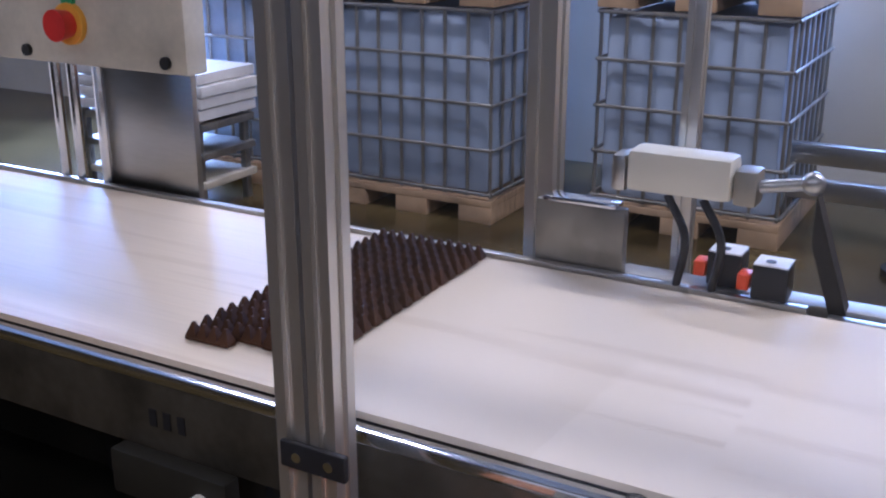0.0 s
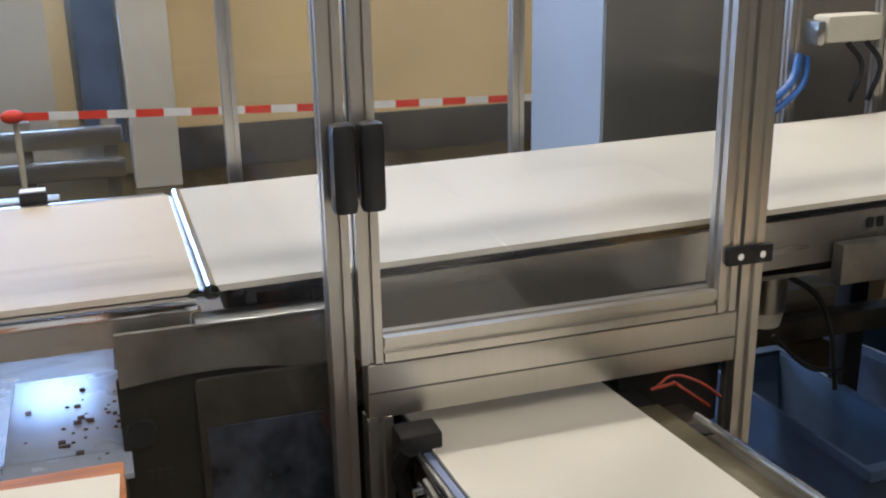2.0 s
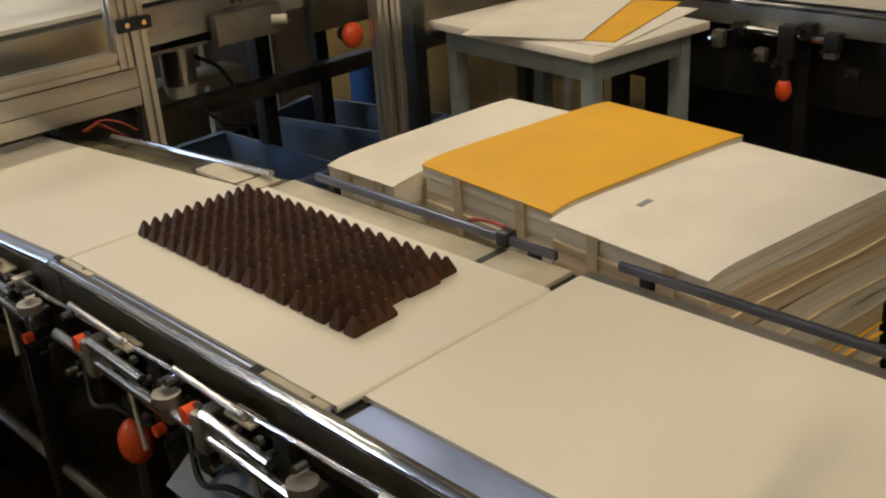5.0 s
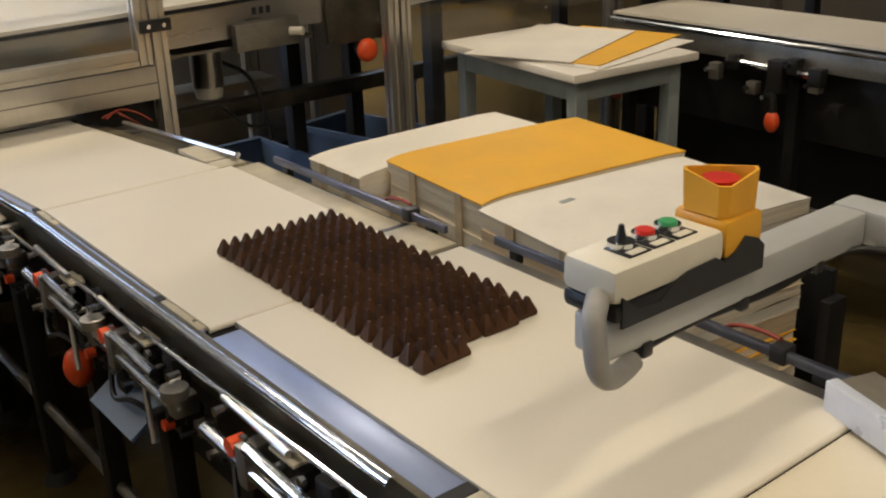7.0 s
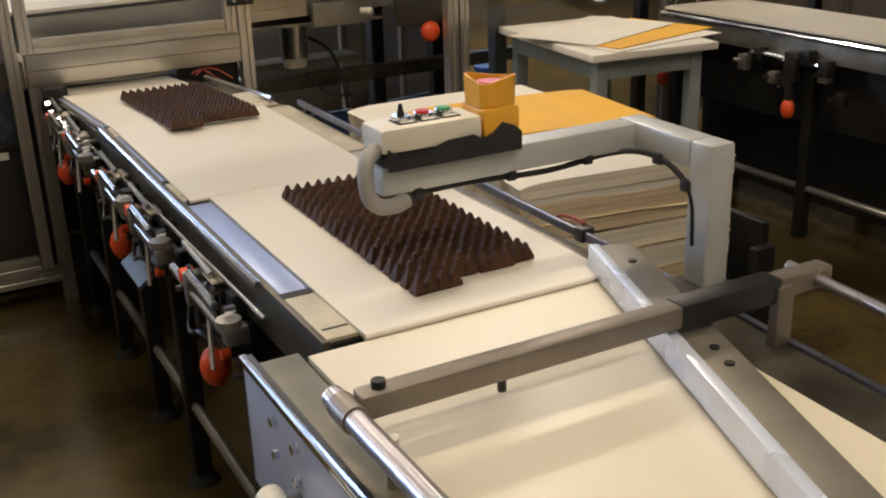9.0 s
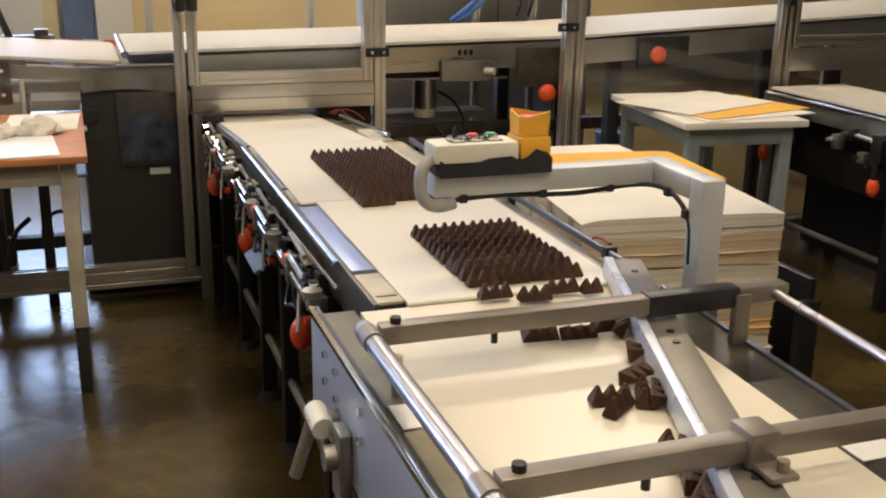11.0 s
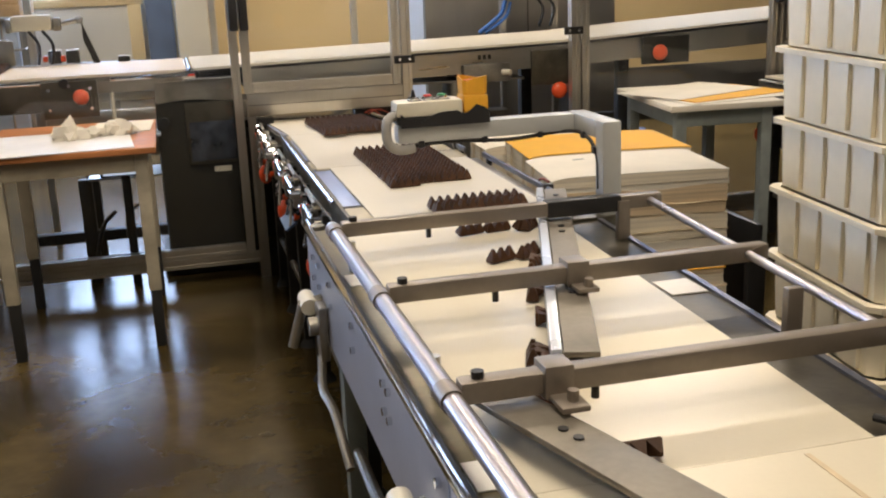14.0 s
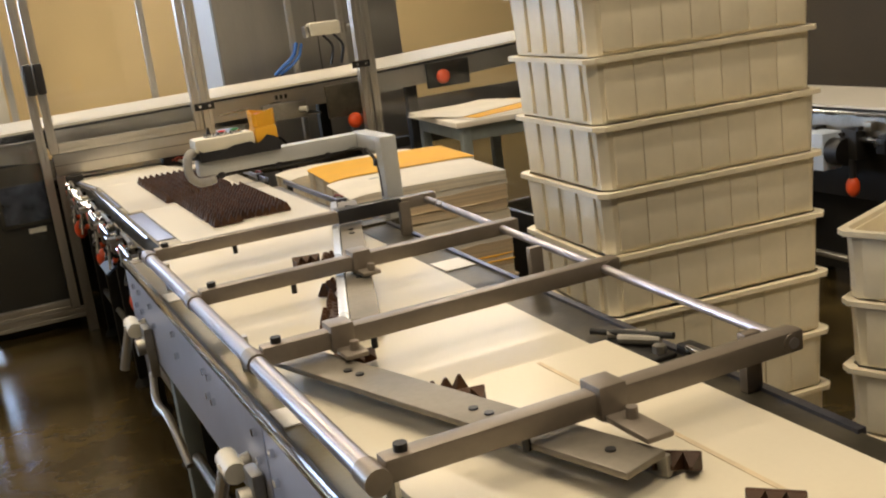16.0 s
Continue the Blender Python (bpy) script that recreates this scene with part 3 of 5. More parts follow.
part("cover_panel", B(3.24, 4.33, GY - 0.020, GY + 0.020, 0.85, 0.955, 0.003), "alu", gf)
part("bottom_rail", cross_rail(bmesh.new(), 2.125, 4.325, 0.10), "alu", gf)
for px, pz in ((-0.642, 1.018), (1.25, 0.984), (2.10, 1.072)):
    hg = part("hinge", B(px - 0.062, px + 0.036, GY - 0.034, GY - 0.024, pz - 0.018, pz + 0.018, 0.003), "black", gf, "black hinge plate with two screws")
    for hx in (px - 0.036, px + 0.012):
        part("screw", R((hx, GY - 0.036, pz), (hx, GY - 0.033, pz), 0.007, 10), "chrome", hg)


def door(x0, x1, z0, hx, label):
    d = thing("guard_door", ((x0 + x1) / 2, GY, z0), label, "door", "guard doors")
    part("stile", profile(bmesh.new(), x0 + PW, z0, TOP - 0.03, w=PW * 0.85), "alu", d)
    part("stile", profile(bmesh.new(), x1 - PW, z0, TOP - 0.03, w=PW * 0.85), "alu", d)
    part("rail", cross_rail(bmesh.new(), x0 + 2 * PW, x1 - 2 * PW, z0 + PW), "alu", d)
    part("rail", cross_rail(bmesh.new(), x0 + 2 * PW, x1 - 2 * PW, TOP - 0.03 - PW), "alu", d)
    p = part("pane", B(x0 + 2 * PW, x1 - 2 * PW, GY - 0.002, GY + 0.002, z0 + 2 * PW, TOP - 0.03 - 2 * PW), "pane", d, "clear plastic pane")
    p.visible_shadow = False
    if hx is not None:
        bm = bmesh.new()
        box(bm, hx - 0.020, hx + 0.020, GY - 0.080, GY - 0.045, 1.155, 1.300, 0.012)
        box(bm, hx - 0.014, hx + 0.014, GY - 0.048, GY - 0.020, 1.165, 1.185, 0.003)
        box(bm, hx - 0.014, hx + 0.014, GY - 0.048, GY - 0.020, 1.270, 1.290, 0.003)
        part("handle", bm, "black", d, "black plastic pull handle")


door(-0.668, 0.477, 0.125, 0.460, "tall clear guard door with black handle")
door(0.482, 1.222, 0.872, 0.506, "clear guard door above the crossbeam with black handle")
door(2.13, 3.22, 0.125, 3.19, "clear guard door beside the table with black handle")
door(3.24, 4.32, 0.97, None, "clear guard door in the far fence")

# far side of the conveyor: thin posts and the cabinet
bf = thing("rear_guard", (0.8, 2.12, 0), "slim aluminium posts behind the conveyor", "fence")
for px in (-0.51, 0.42, 1.19, 2.06, 2.38, 4.3):
    part("post", profile(bmesh.new(), px, 0, TOP, y=2.12, w=0.017, d=0.017), "alu", bf)
part("top_rail", cross_rail(bmesh.new(), -2.4, 4.3, TOP + 0.02, y=2.12), "alu", bf)
part("post", profile(bmesh.new(), -0.79, 0, TOP, y=2.07, w=0.03, d=0.03), "alu", bf)
cab = thing("steel_cabinet", (2.3, 3.0, 0), "tall stainless cabinet with pale blue side", "cabinet")
part("body", B(1.735, 3.0, 2.66, 3.25, 0.05, 2.1, 0.008), "cabinet", cab)
part("side_panel", B(1.720, 1.733, 2.66, 3.25, 0.05, 2.1), "pale_blue", cab, "pale blue side panel")
part("door_gap", B(2.40, 2.406, 2.655, 2.662, 0.10, 2.05), "groove", cab)
part("plinth", B(1.83, 2.97, 2.70, 3.22, 0, 0.05), "dark", cab)

# ---- lower transfer conveyor, three belts in line ----
LX = 0.555
lc = thing("transfer_conveyor", (0.8, -0.2, 0), "belt conveyor of three white belts on dark legs", "conveyor")
def ramp(y):
    """The height of the transfer belts: level, then falling towards the crossbeam."""
    return 0.800 - 0.0756 * max(0.0, y - 0.229)


def sloped(x0, x1, y0, y1, za, zb):
    """A strip along y between two heights under the belt's own height."""
    bm = bmesh.new()
    v = [bm.verts.new((x, y, ramp(y) + z)) for y in (y0, y1) for x, z in ((x0, za), (x1, za), (x1, zb), (x0, zb))]
    for f in ((0, 1, 2, 3), (7, 6, 5, 4), (0, 4, 5, 1), (1, 5, 6, 2), (2, 6, 7, 3), (3, 7, 4, 0)):
        bm.faces.new([v[i] for i in f])
    bmesh.ops.recalc_face_normals(bm, faces=bm.faces)
    return bm


bl = part("belt", sloped(0.580, 0.978, 0.229, 1.20, -0.008, 0.0), "belt", lc, "white conveyor belt")
part("nose_bar", R((0.580, 0.229, 0.7945), (0.978, 0.229, 0.7945), 0.0055, 10), "belt", bl)
for y0, y1, xa, xb in ((0.217, -0.510, 0.582, 1.005), (-0.522, -1.295, 0.622, 1.070)):
    bl = part("belt", belt_slab(xa, 0.800, xb, 0.800, y1, y0, 0.008), "belt", lc, "white conveyor belt")
    for ye in (y0, y1):
        part("nose_bar", R((xa, ye, 0.7945), (xb, ye, 0.7945), 0.0055, 10), "belt", bl)
part("bed", B(0.575, 1.085, -1.28, 0.229, 0.735, 0.788), "dark", lc)
part("bed", sloped(0.582, 1.030, 0.231, 1.20, -0.060, -0.012), "dark", lc)
# Two invented dark sheets; they stand for shade beneath the belts.
part("side_skirt", B(0.600, 0.606, -1.26, 1.0, 0.56, 0.700, 0.002), "dark", lc, "added dark backing standing for shade below the belts")
part("centre_panel", B(0.800, 0.812, -1.24, 0.98, 0.16, 0.690, 0.003), "dark", lc, "added dark panel standing for shade between the legs")
part("side_plate", B(LX + 0.006, 0.574, -1.28, 0.229, 0.700, 0.795, 0.003), "deck_dark", lc)
part("side_plate", sloped(LX + 0.006, 0.574, 0.231, 1.05, -0.095, -0.006), "deck_dark", lc)
part("slide_rail", R((LX, 0.235, 0.792), (LX, -1.02, 0.794), 0.0085, 12), "chrome", lc, "polished slide rail")
part("slide_rail", R((LX, 1.0, ramp(1.0) - 0.008), (LX, 0.24, 0.792), 0.0085, 12), "chrome", lc, "polished slide rail")
part("slide_rail", R((LX - 0.020, 0.93, 0.722), (LX - 0.020, -1.10, 0.770), 0.0045, 10), "chrome", lc)
part("edge_bar", B(0.5645, 0.579, -0.505, 0.224, 0.776, 0.7945, 0.002), "blue_sheen", lc, "steel edge bar with the sky's reflection in its colour")
part("edge_bar", sloped(0.5645, 0.577, 0.240, 1.04, -0.022, -0.0055), "blue_sheen", lc, "steel edge bar with the sky's reflection in its colour")
part("deck_plate", B(0.572, 0.620, -1.076, -0.540, 0.789, 0.7955, 0.001), "blue_sheen", lc, "polished steel deck plate with the sky's reflection in its colour")
for y0, y1 in ((-1.275, -1.100), (-0.50, -0.36), (0.13, 0.235)):
    pl = part("wear_plate", B(0.570, 0.622 if y0 < -1 else 0.600, y0, y1, 0.789, 0.7965, 0.002), "wear", lc, "grey-brown wear plate")
    part("gap", B(0.569, 0.621, y1 + 0.001, y1 + 0.022, 0.788, 0.7968), "rubber", lc)
    part("slot", B(0.576, 0.618 if y0 < -1 else 0.597, y0 + 0.030, y0 + 0.036, 0.7955, 0.7970), "rubber", pl)
part("side_tray", sloped(0.980, 1.034, 0.47, 1.04, -0.028, -0.010), "deck_tan", lc, "olive grey side tray")
part("side_tray", sloped(1.034, 1.085, 0.24, 1.04, -0.035, -0.018), "deck_dark", lc)
part("side_tray", B(1.008, 1.080, -0.34, 0.23, 0.772, 0.790, 0.003), "wear", lc, "grey-brown steel side tray")
part("side_tray", B(1.072, 1.112, -1.26, -0.51, 0.772, 0.790, 0.003), "steel_dull", lc)
for x0, x1, y0, y1 in ((0.982, 1.052, 0.300, 0.445), (0.982, 1.052, 0.235, 0.292), (1.010, 1.082, -0.495, -0.360)):
    part("wear_plate", B(x0, x1, y0, y1, 0.786, 0.796, 0.002), "wear", lc)
    part("gap", B(x0, x1, y1 + 0.002, y1 + 0.018, 0.784, 0.794), "black", lc)
part("side_rail", R((1.040, 0.92, 0.760), (1.040, 0.25, 0.810), 0.008, 10), "chrome", lc, "thin polished side rail")
for x, y0, y1, end in ((1.086, 0.16, -0.46, "steel_blue"), (1.118, -0.56, -1.26, "steel_blue")):
    rl = part("side_rail", B(x - 0.005, x + 0.005, y1, y0, 0.802, 0.818, 0.003), end, lc, "thin polished side rail")
    sb = part("sensor", B(x - 0.010, x + 0.018, y1 + 0.10, y1 + 0.125, 0.798, 0.824, 0.003), "black", lc)
    part("rail_foot", B(x - 0.004, x + 0.012, y1 + 0.04, y1 + 0.06, 0.780, 0.803, 0.002), "dark", lc)
    part("rail_foot", B(x - 0.004, x + 0.012, y0 - 0.06, y0 - 0.04, 0.780, 0.803, 0.002), "dark", lc)
    bm = bmesh.new()
    pipe(bm, [(x + 0.010, y1 + 0.12, 0.826), (x + 0.016, y1 + 0.16, 0.824), (x + 0.014, y1 + 0.20, 0.818), (x + 0.020, y1 + 0.23, 0.795)], 0.0035)
    part("red_cable", bm, "cable_red", lc)
for i, ly in enumerate((0.92, 0.52, 0.07, -0.30, -0.85, -1.20)):
    for lx in (0.585, 1.06):
        lg = part("leg", B(lx - 0.022, lx + 0.022, ly - 0.022, ly + 0.022, 0.03, 0.735, 0.004), "dark", lc)
        part("foot", R((lx, ly, 0.0), (lx, ly, 0.03), 0.042, 14, 0.026), "rubber", lg)
part("stretcher", R((0.585, 0.92, 0.22), (0.585, -1.20, 0.22), 0.013, 10), "steel_dull", lc)
part("stretcher", R((1.06, 0.92, 0.22), (1.06, -1.20, 0.22), 0.013, 10), "steel_dull", lc)


def clamp_unit(y, big=True):
    """A belt tension unit on the side: rod, clamps, wheel and orange knob."""
    u = part("tension_unit", R((LX - 0.045, y + 0.20, 0.700), (LX - 0.045, y - 0.16, 0.690), 0.011, 12), "chrome", lc, "chrome guide rod")
    part("rod", R((LX - 0.050, y + 0.06, 0.735), (LX - 0.050, y - 0.10, 0.728), 0.009, 12), "chrome", u)
    bm = bmesh.new()
    box(bm, LX - 0.058, LX - 0.010, y + 0.055, y + 0.085, 0.670, 0.735, 0.006)
    part("clamp", bm, "steel_dull", u)
    part("clamp", B(LX - 0.058, LX - 0.015, y - 0.180, y - 0.150, 0.682, 0.716, 0.006), "steel", u)
    part("hanger", B(LX - 0.020, LX + 0.008, y - 0.10, y - 0.06, 0.60, 0.74, 0.005), "dark", u)
    part("pulley", R((LX - 0.045, y - 0.16, 0.712), (LX - 0.045, y - 0.16, 0.728), 0.022, 16), "steel_dull", u)
    bm = bmesh.new()
    rod(bm, (LX - 0.035, y - 0.10, 0.645), (LX + 0.005, y - 0.10, 0.645), 0.020, 12)
    part("roller", bm, "dark", u)
    part("bracket", B(LX - 0.035, LX + 0.01, y + 0.09, y + 0.13, 0.60, 0.68, 0.006), "dark", u)
    part("cap", R((LX - 0.058, y + 0.10, 0.72), (LX - 0.032, y + 0.10, 0.72), 0.014, 10), "orange", u)
    part("cap", R((LX - 0.052, y - 0.11, 0.64), (LX - 0.036, y - 0.11, 0.64), 0.010, 10), "orange", u)
    for k in range(5):
        part("bolt", R((LX - 0.03 - 0.012 * (k % 2), y + 0.15 - 0.075 * k, 0.75 - 0.01 * (k % 3)), (LX - 0.05, y + 0.15 - 0.075 * k, 0.75 - 0.01 * (k % 3)), 0.008, 8), "chrome", u)
    rr = random.Random(int(y * 1000) + 7)
    for j in range(9):
        yy, zz, ww = y + 0.20 - 0.045 * j, rr.uniform(0.620, 0.745), rr.uniform(0.007, 0.015)
        part("block", B(LX - rr.uniform(0.012, 0.036), LX + 0.012, yy - ww, yy + ww, zz - rr.uniform(0.012, 0.035), zz, 0.003), rr.choice(("dark", "dark", "steel_dull", "black")), u)
        part("nut", R((LX - 0.046, yy, zz - 0.012), (LX - 0.020, yy, zz - 0.012), rr.uniform(0.004, 0.008), 6), rr.choice(("chrome", "steel", "dark")), u)
    part("spindle", R((LX - 0.028, y + 0.16, 0.762), (LX - 0.030, y - 0.02, 0.757), 0.006, 10), "steel", u)
    part("stop_plate", B(LX - 0.034, LX - 0.006, y - 0.035, y + 0.028, 0.742, 0.748, 0.002), "wear", u)
    part("lever", R((LX - 0.050, y - 0.05, 0.69), (LX - 0.066, y - 0.10, 0.61), 0.005, 8), "steel_dull", u)
    part("hose", pipe(bmesh.new(), [(LX - 0.03, y + 0.15, 0.66), (LX - 0.055, y + 0.09, 0.61), (LX - 0.05, y + 0.02, 0.63), (LX - 0.02, y - 0.03, 0.60)], 0.005, 8), "black", u)
    if big:
        k = part("knob", ball(bmesh.new(), (LX - 0.036, y, 0.566), 0.034, 0.85, 0.90, 1.22), "orange", u, "orange plastic knob")
        part("hub", R((LX + 0.0, y, 0.60), (LX - 0.03, y, 0.57), 0.014, 10), "black", k)


for ky in (0.71, -0.035, -0.815):
    clamp_unit(ky)
clamp_unit(0.42, False)
clamp_unit(-0.36, False)
bm = bmesh.new()
box(bm, -0.05, 0.05, -0.09, 0.09, -0.004, 0.004, 0, pose(LX - 0.03, -0.28, 0.60, 0, -35, 0))
part("chute", bm, "blue_bin", lc, "small bent steel chute")
bm = bmesh.new()
pipe(bm, [(0.54, 1.0, 0.75), (0.53, 1.02, 0.70), (0.55, 1.02, 0.62), (0.56, 1.0, 0.50)], 0.018)
box(bm, 0.525, 0.60, 1.0, 1.06, 0.725, 0.770, 0.006)
part("end_clamp", bm, "dark", lc)

# ---- sorting conveyor at the end ----
DY0, DY1, DX0, DX1 = -1.302, -7.2, 0.530, 1.045
dc = thing("sorting_conveyor", (0.8, -2.6, 0), "wide glossy belt conveyor with diagonal guides and crossbars", "conveyor")


def tapered(corners, z0, z1):
    """A flat plate over four corners in plan."""
    bm = bmesh.new()
    lo, hi = [bm.verts.new((x, y, z0)) for x, y in corners], [bm.verts.new((x, y, z1)) for x, y in corners]
    for k in range(4):
        bm.faces.new((lo[k], lo[(k + 1) % 4], hi[(k + 1) % 4], hi[k]))
    bm.faces.new(lo[::-1])
    bm.faces.new(hi)
    bmesh.ops.recalc_face_normals(bm, faces=bm.faces)
    return bm


part("belt", tapered(((DX0, -2.702), (1.000, -2.702), (1.048, DY0), (DX0, DY0)), 0.782, 0.792), "belt_gloss", dc, "glossy white belt")
part("belt", tapered(((DX0, DY1), (0.985, DY1), (1.028, -2.706), (DX0, -2.706)), 0.782, 0.7935), "belt_gloss", dc, "glossy white belt")
part("bed", B(DX0 - 0.03, 0.985, DY1, DY0 - 0.02, 0.70, 0.780), "steel_dull", dc)
part("side_plate", B(0.448, 0.462, -2.60, DY0 + 0.05, 0.585, 0.790, 0.003), "side_grey", dc, "steel side plate with bolts")
part("side_plate", B(0.448, 0.462, DY1, -2.61, 0.585, 0.790, 0.003), "side_grey", dc)
part("edge_strip", B(0.440, 0.452, DY1, DY0 + 0.04, 0.788, 0.800, 0.002), "chrome", dc, "bright edge strip")
part("edge_gap", B(0.453, 0.460, DY1, DY0 + 0.04, 0.790, 0.797), "black", dc)
part("deck", B(0.462, DX0 - 0.004, -2.60, DY0 + 0.03, 0.776, 0.786, 0.002), "deck_tan", dc)
part("deck", B(0.462, DX0 - 0.004, DY1, -2.61, 0.776, 0.786, 0.002), "deck_tan", dc)
part("deck", tapered(((0.988, DY1), (1.070, DY1), (1.095, -2.9), (0.990, -2.9)), 0.755, 0.776), "deck_dark", dc)
part("deck", tapered(((0.990, -2.896), (1.100, -2.896), (1.160, DY0), (1.040, DY0)), 0.755, 0.776), "deck_dark", dc, "dark steel deck with worn paint")
part("deck_rail", tapered(((1.085, -3.2), (1.100, -3.2), (1.172, DY0), (1.160, DY0)), 0.690, 0.782), "steel_blue", dc, "blue-grey edge rail")
# White patches stand for lamp reflections on the polished deck.
for py in (-1.72, -2.62):
    part("label_plate", B(0.468, 0.518, py - 0.05, py + 0.03, 0.787, 0.789), "tape_white", dc, "white patch standing for a lamp's reflection on the deck")
part("label_plate", B(1.050, 1.125, -2.03, -1.94, 0.777, 0.779), "tape_white", dc, "white patch standing for a lamp's reflection on the deck")
for by in (-1.38, -1.46, -1.62, -1.9, -2.2, -2.24, -2.56, -2.66, -2.9):
    for bz in (0.75, 0.70):
        part("bolt", R((0.448, by, bz), (0.440, by, bz), 0.0075, 8), "chrome", dc)
for ly in (-1.50, -2.35, -3.4, -5.2, -6.8):
    for lx in (0.50, 1.05):
        lg = part("leg", B(lx - 0.024, lx + 0.024, ly - 0.024, ly + 0.024, 0.03, 0.70, 0.004), "leg_grey", dc)
        part("foot", R((lx, ly, 0), (lx, ly, 0.03), 0.042, 14, 0.026), "rubber", lg)
part("stretcher", R((0.50, -1.50, 0.30), (0.50, -6.8, 0.30), 0.014, 10), "steel_dull", dc)
for ly in (-1.46, -2.47):
    lv = part("clamp_lever", R((0.45, ly, 0.665), (0.395, ly, 0.655), 0.018, 12), "steel_dull", dc, "clamping lever with round head")
    part("head", R((0.415, ly - 0.03, 0.662), (0.415, ly + 0.035, 0.668), 0.020, 12), "ivory", lv)
    part("handle", R((0.405, ly + 0.01, 0.66), (0.375, ly + 0.02, 0.555), 0.012, 10), "alu", lv)
    bm = bmesh.new()
    box(bm, 0.425, 0.447, ly - 0.10, ly - 0.04, 0.55, 0.68, 0.006)
    rod(bm, (0.425, ly - 0.07, 0.63), (0.405, ly - 0.07, 0.63), 0.022, 12)
    pipe(bm, [(0.43, ly - 0.08, 0.56), (0.42, ly - 0.13, 0.50), (0.43, ly - 0.22, 0.48), (0.44, ly - 0.34, 0.40)], 0.010)
    part("bracket", bm, "steel_dull", lv)

# crossbars, rods and diagonal guides above the belt
gr = thing("crossbar_rack", (0.8, -2.3, 0.86), "steel crossbar frame over the sorting belt", "frame")
BARS, ENDS = (-1.585, -2.075, -2.53, -3.05), (1.226, 1.205, 1.166, 1.115)
for i, by in enumerate(BARS):
    c = part("crossbar", B(0.485, ENDS[i] + 0.012, by - 0.016, by + 0.016, 0.846, 0.878, 0.005), "bar", gr, "square steel crossbar")
    part("collar", R((0.472, by - 0.022, 0.856), (0.472, by + 0.022, 0.856), 0.018, 14), "bar", c)
    part("bolt", R((0.512, by, 0.878), (0.512, by, 0.888), 0.009, 10), "dark", c)
    part("bolt", R((0.68, by + 0.0, 0.846), (0.68, by + 0.0, 0.825), 0.006, 8), "dark", c)
    part("collar", R((ENDS[i] - 0.012, by - 0.018, 0.862), (ENDS[i] - 0.012, by + 0.018, 0.862), 0.014, 12), "bar", c)
part("sleeve", B(0.955, 1.135, -1.604, -1.566, 0.843, 0.881, 0.005), "black", gr)
part("side_tube", R((0.472, -1.54, 0.856), (0.472, -3.07, 0.856), 0.0150, 14), "tube", gr, "polished side tube")
part("side_rod", R((1.212, -1.54, 0.862), (1.106, -3.07, 0.862), 0.0085, 12), "tube", gr, "thin polished rod")
for by, ux in ((-1.60, 1.140), (-2.31, 1.128), (-3.0, 1.085)):
    part("upright", B(ux - 0.015, ux + 0.015, by - 0.009, by + 0.009, 0.776, 0.868, 0.003), "bar", gr)
    part("upright", R((0.495, by - 0.05, 0.786), (0.495, by - 0.05, 0.85), 0.009, 10), "steel", gr)


def guide(p, q, w):
    p, q = Vector((*p, 0)), Vector((*q, 0))
    d = q - p
    a = math.degrees(math.atan2(d.y, d.x))
    m = pose(p.x, p.y, 0, 0, 0, a)
    g = thing("diagonal_guide", (p.x, p.y, 0.80), "flat diagonal steel guide that steers bars", "guide", "diagonal guides")
    L = d.length
    part("plate", box(bmesh.new(), 0, L, -w, 0, 0.826, 0.836, 0.003, m), "guide_steel", g)
    part("skirt", box(bmesh.new(), 0, L, -w, -w + 0.01, 0.797, 0.826, 0.002, m), "steel_dull", g)
    for k in (0.25, 0.29, 0.62, 0.66, 0.93):
        part("screw", rod(bmesh.new(), m @ Vector((L * k, -w * 0.5, 0.836)), m @ Vector((L * k, -w * 0.5, 0.8385)), 0.007, 10), "black", g)
    return g


g1 = guide((0.692, -2.38), (1.070, -1.262), 0.056)
gm = pose(0.692, -2.38, 0, 0, 0, math.degrees(math.atan2(1.118, 0.378)))
part("face_strip", box(bmesh.new(), 0, 1.18, 0.002, 0.020, 0.797, 0.840, 0.003, gm), "pale_sheen", g1, "polished strip, bluish daylight put into its colour")
guide((0.500, -2.46), (0.728, -3.20), -0.075)


def slide_clamp(x, by, arm):
    s = thing("guide_clamp", (x, by, 0.84), "grey clamp block that holds a guide on a crossbar", "clamp", "guide clamps")
    part("block", B(x - 0.021, x + 0.021, by - 0.024, by + 0.024, 0.8405, 0.888, 0.004), "bar", s)
    part("stem", R((x, by - 0.01, 0.836), (x, by - 0.01, 0.8405), 0.014, 12), "steel", s)
    bm = bmesh.new()
    box(bm, x - 0.016, x + 0.024, by - 0.064 - arm, by - 0.018, 0.8405, 0.849, 0.003)
    rod(bm, (x + 0.008, by - 0.05, 0.849), (x + 0.008, by - 0.05, 0.864), 0.008, 10)
    part("foot_plate", bm, "bar", s)
    part("screw", R((x - 0.021, by, 0.868), (x - 0.030, by, 0.868), 0.008, 10), "chrome", s)


slide_clamp(0.83, -2.075, 0.0)
slide_clamp(0.62, -2.53, 0.01)
slide_clamp(0.80, -3.05, 0.05)
# loose tan string on the belt near the end
bm = bmesh.new()
box(bm, 0.884, 0.892, -3.4, -2.72, 0.7940, 0.7947)
tagged(part("belt_seam", bm, "tape_band"), "tan seam strip along the white belt", "strip", kind="structure")

# small fittings on the far deck
ft = thing("deck_fitting", (1.12, -2.75, 0.775), "small dark adjusting fitting on the conveyor deck", "fitting", "deck fittings")
part("base", B(1.035, 1.090, -2.82, -2.68, 0.7765, 0.785, 0.003), "dark", ft)
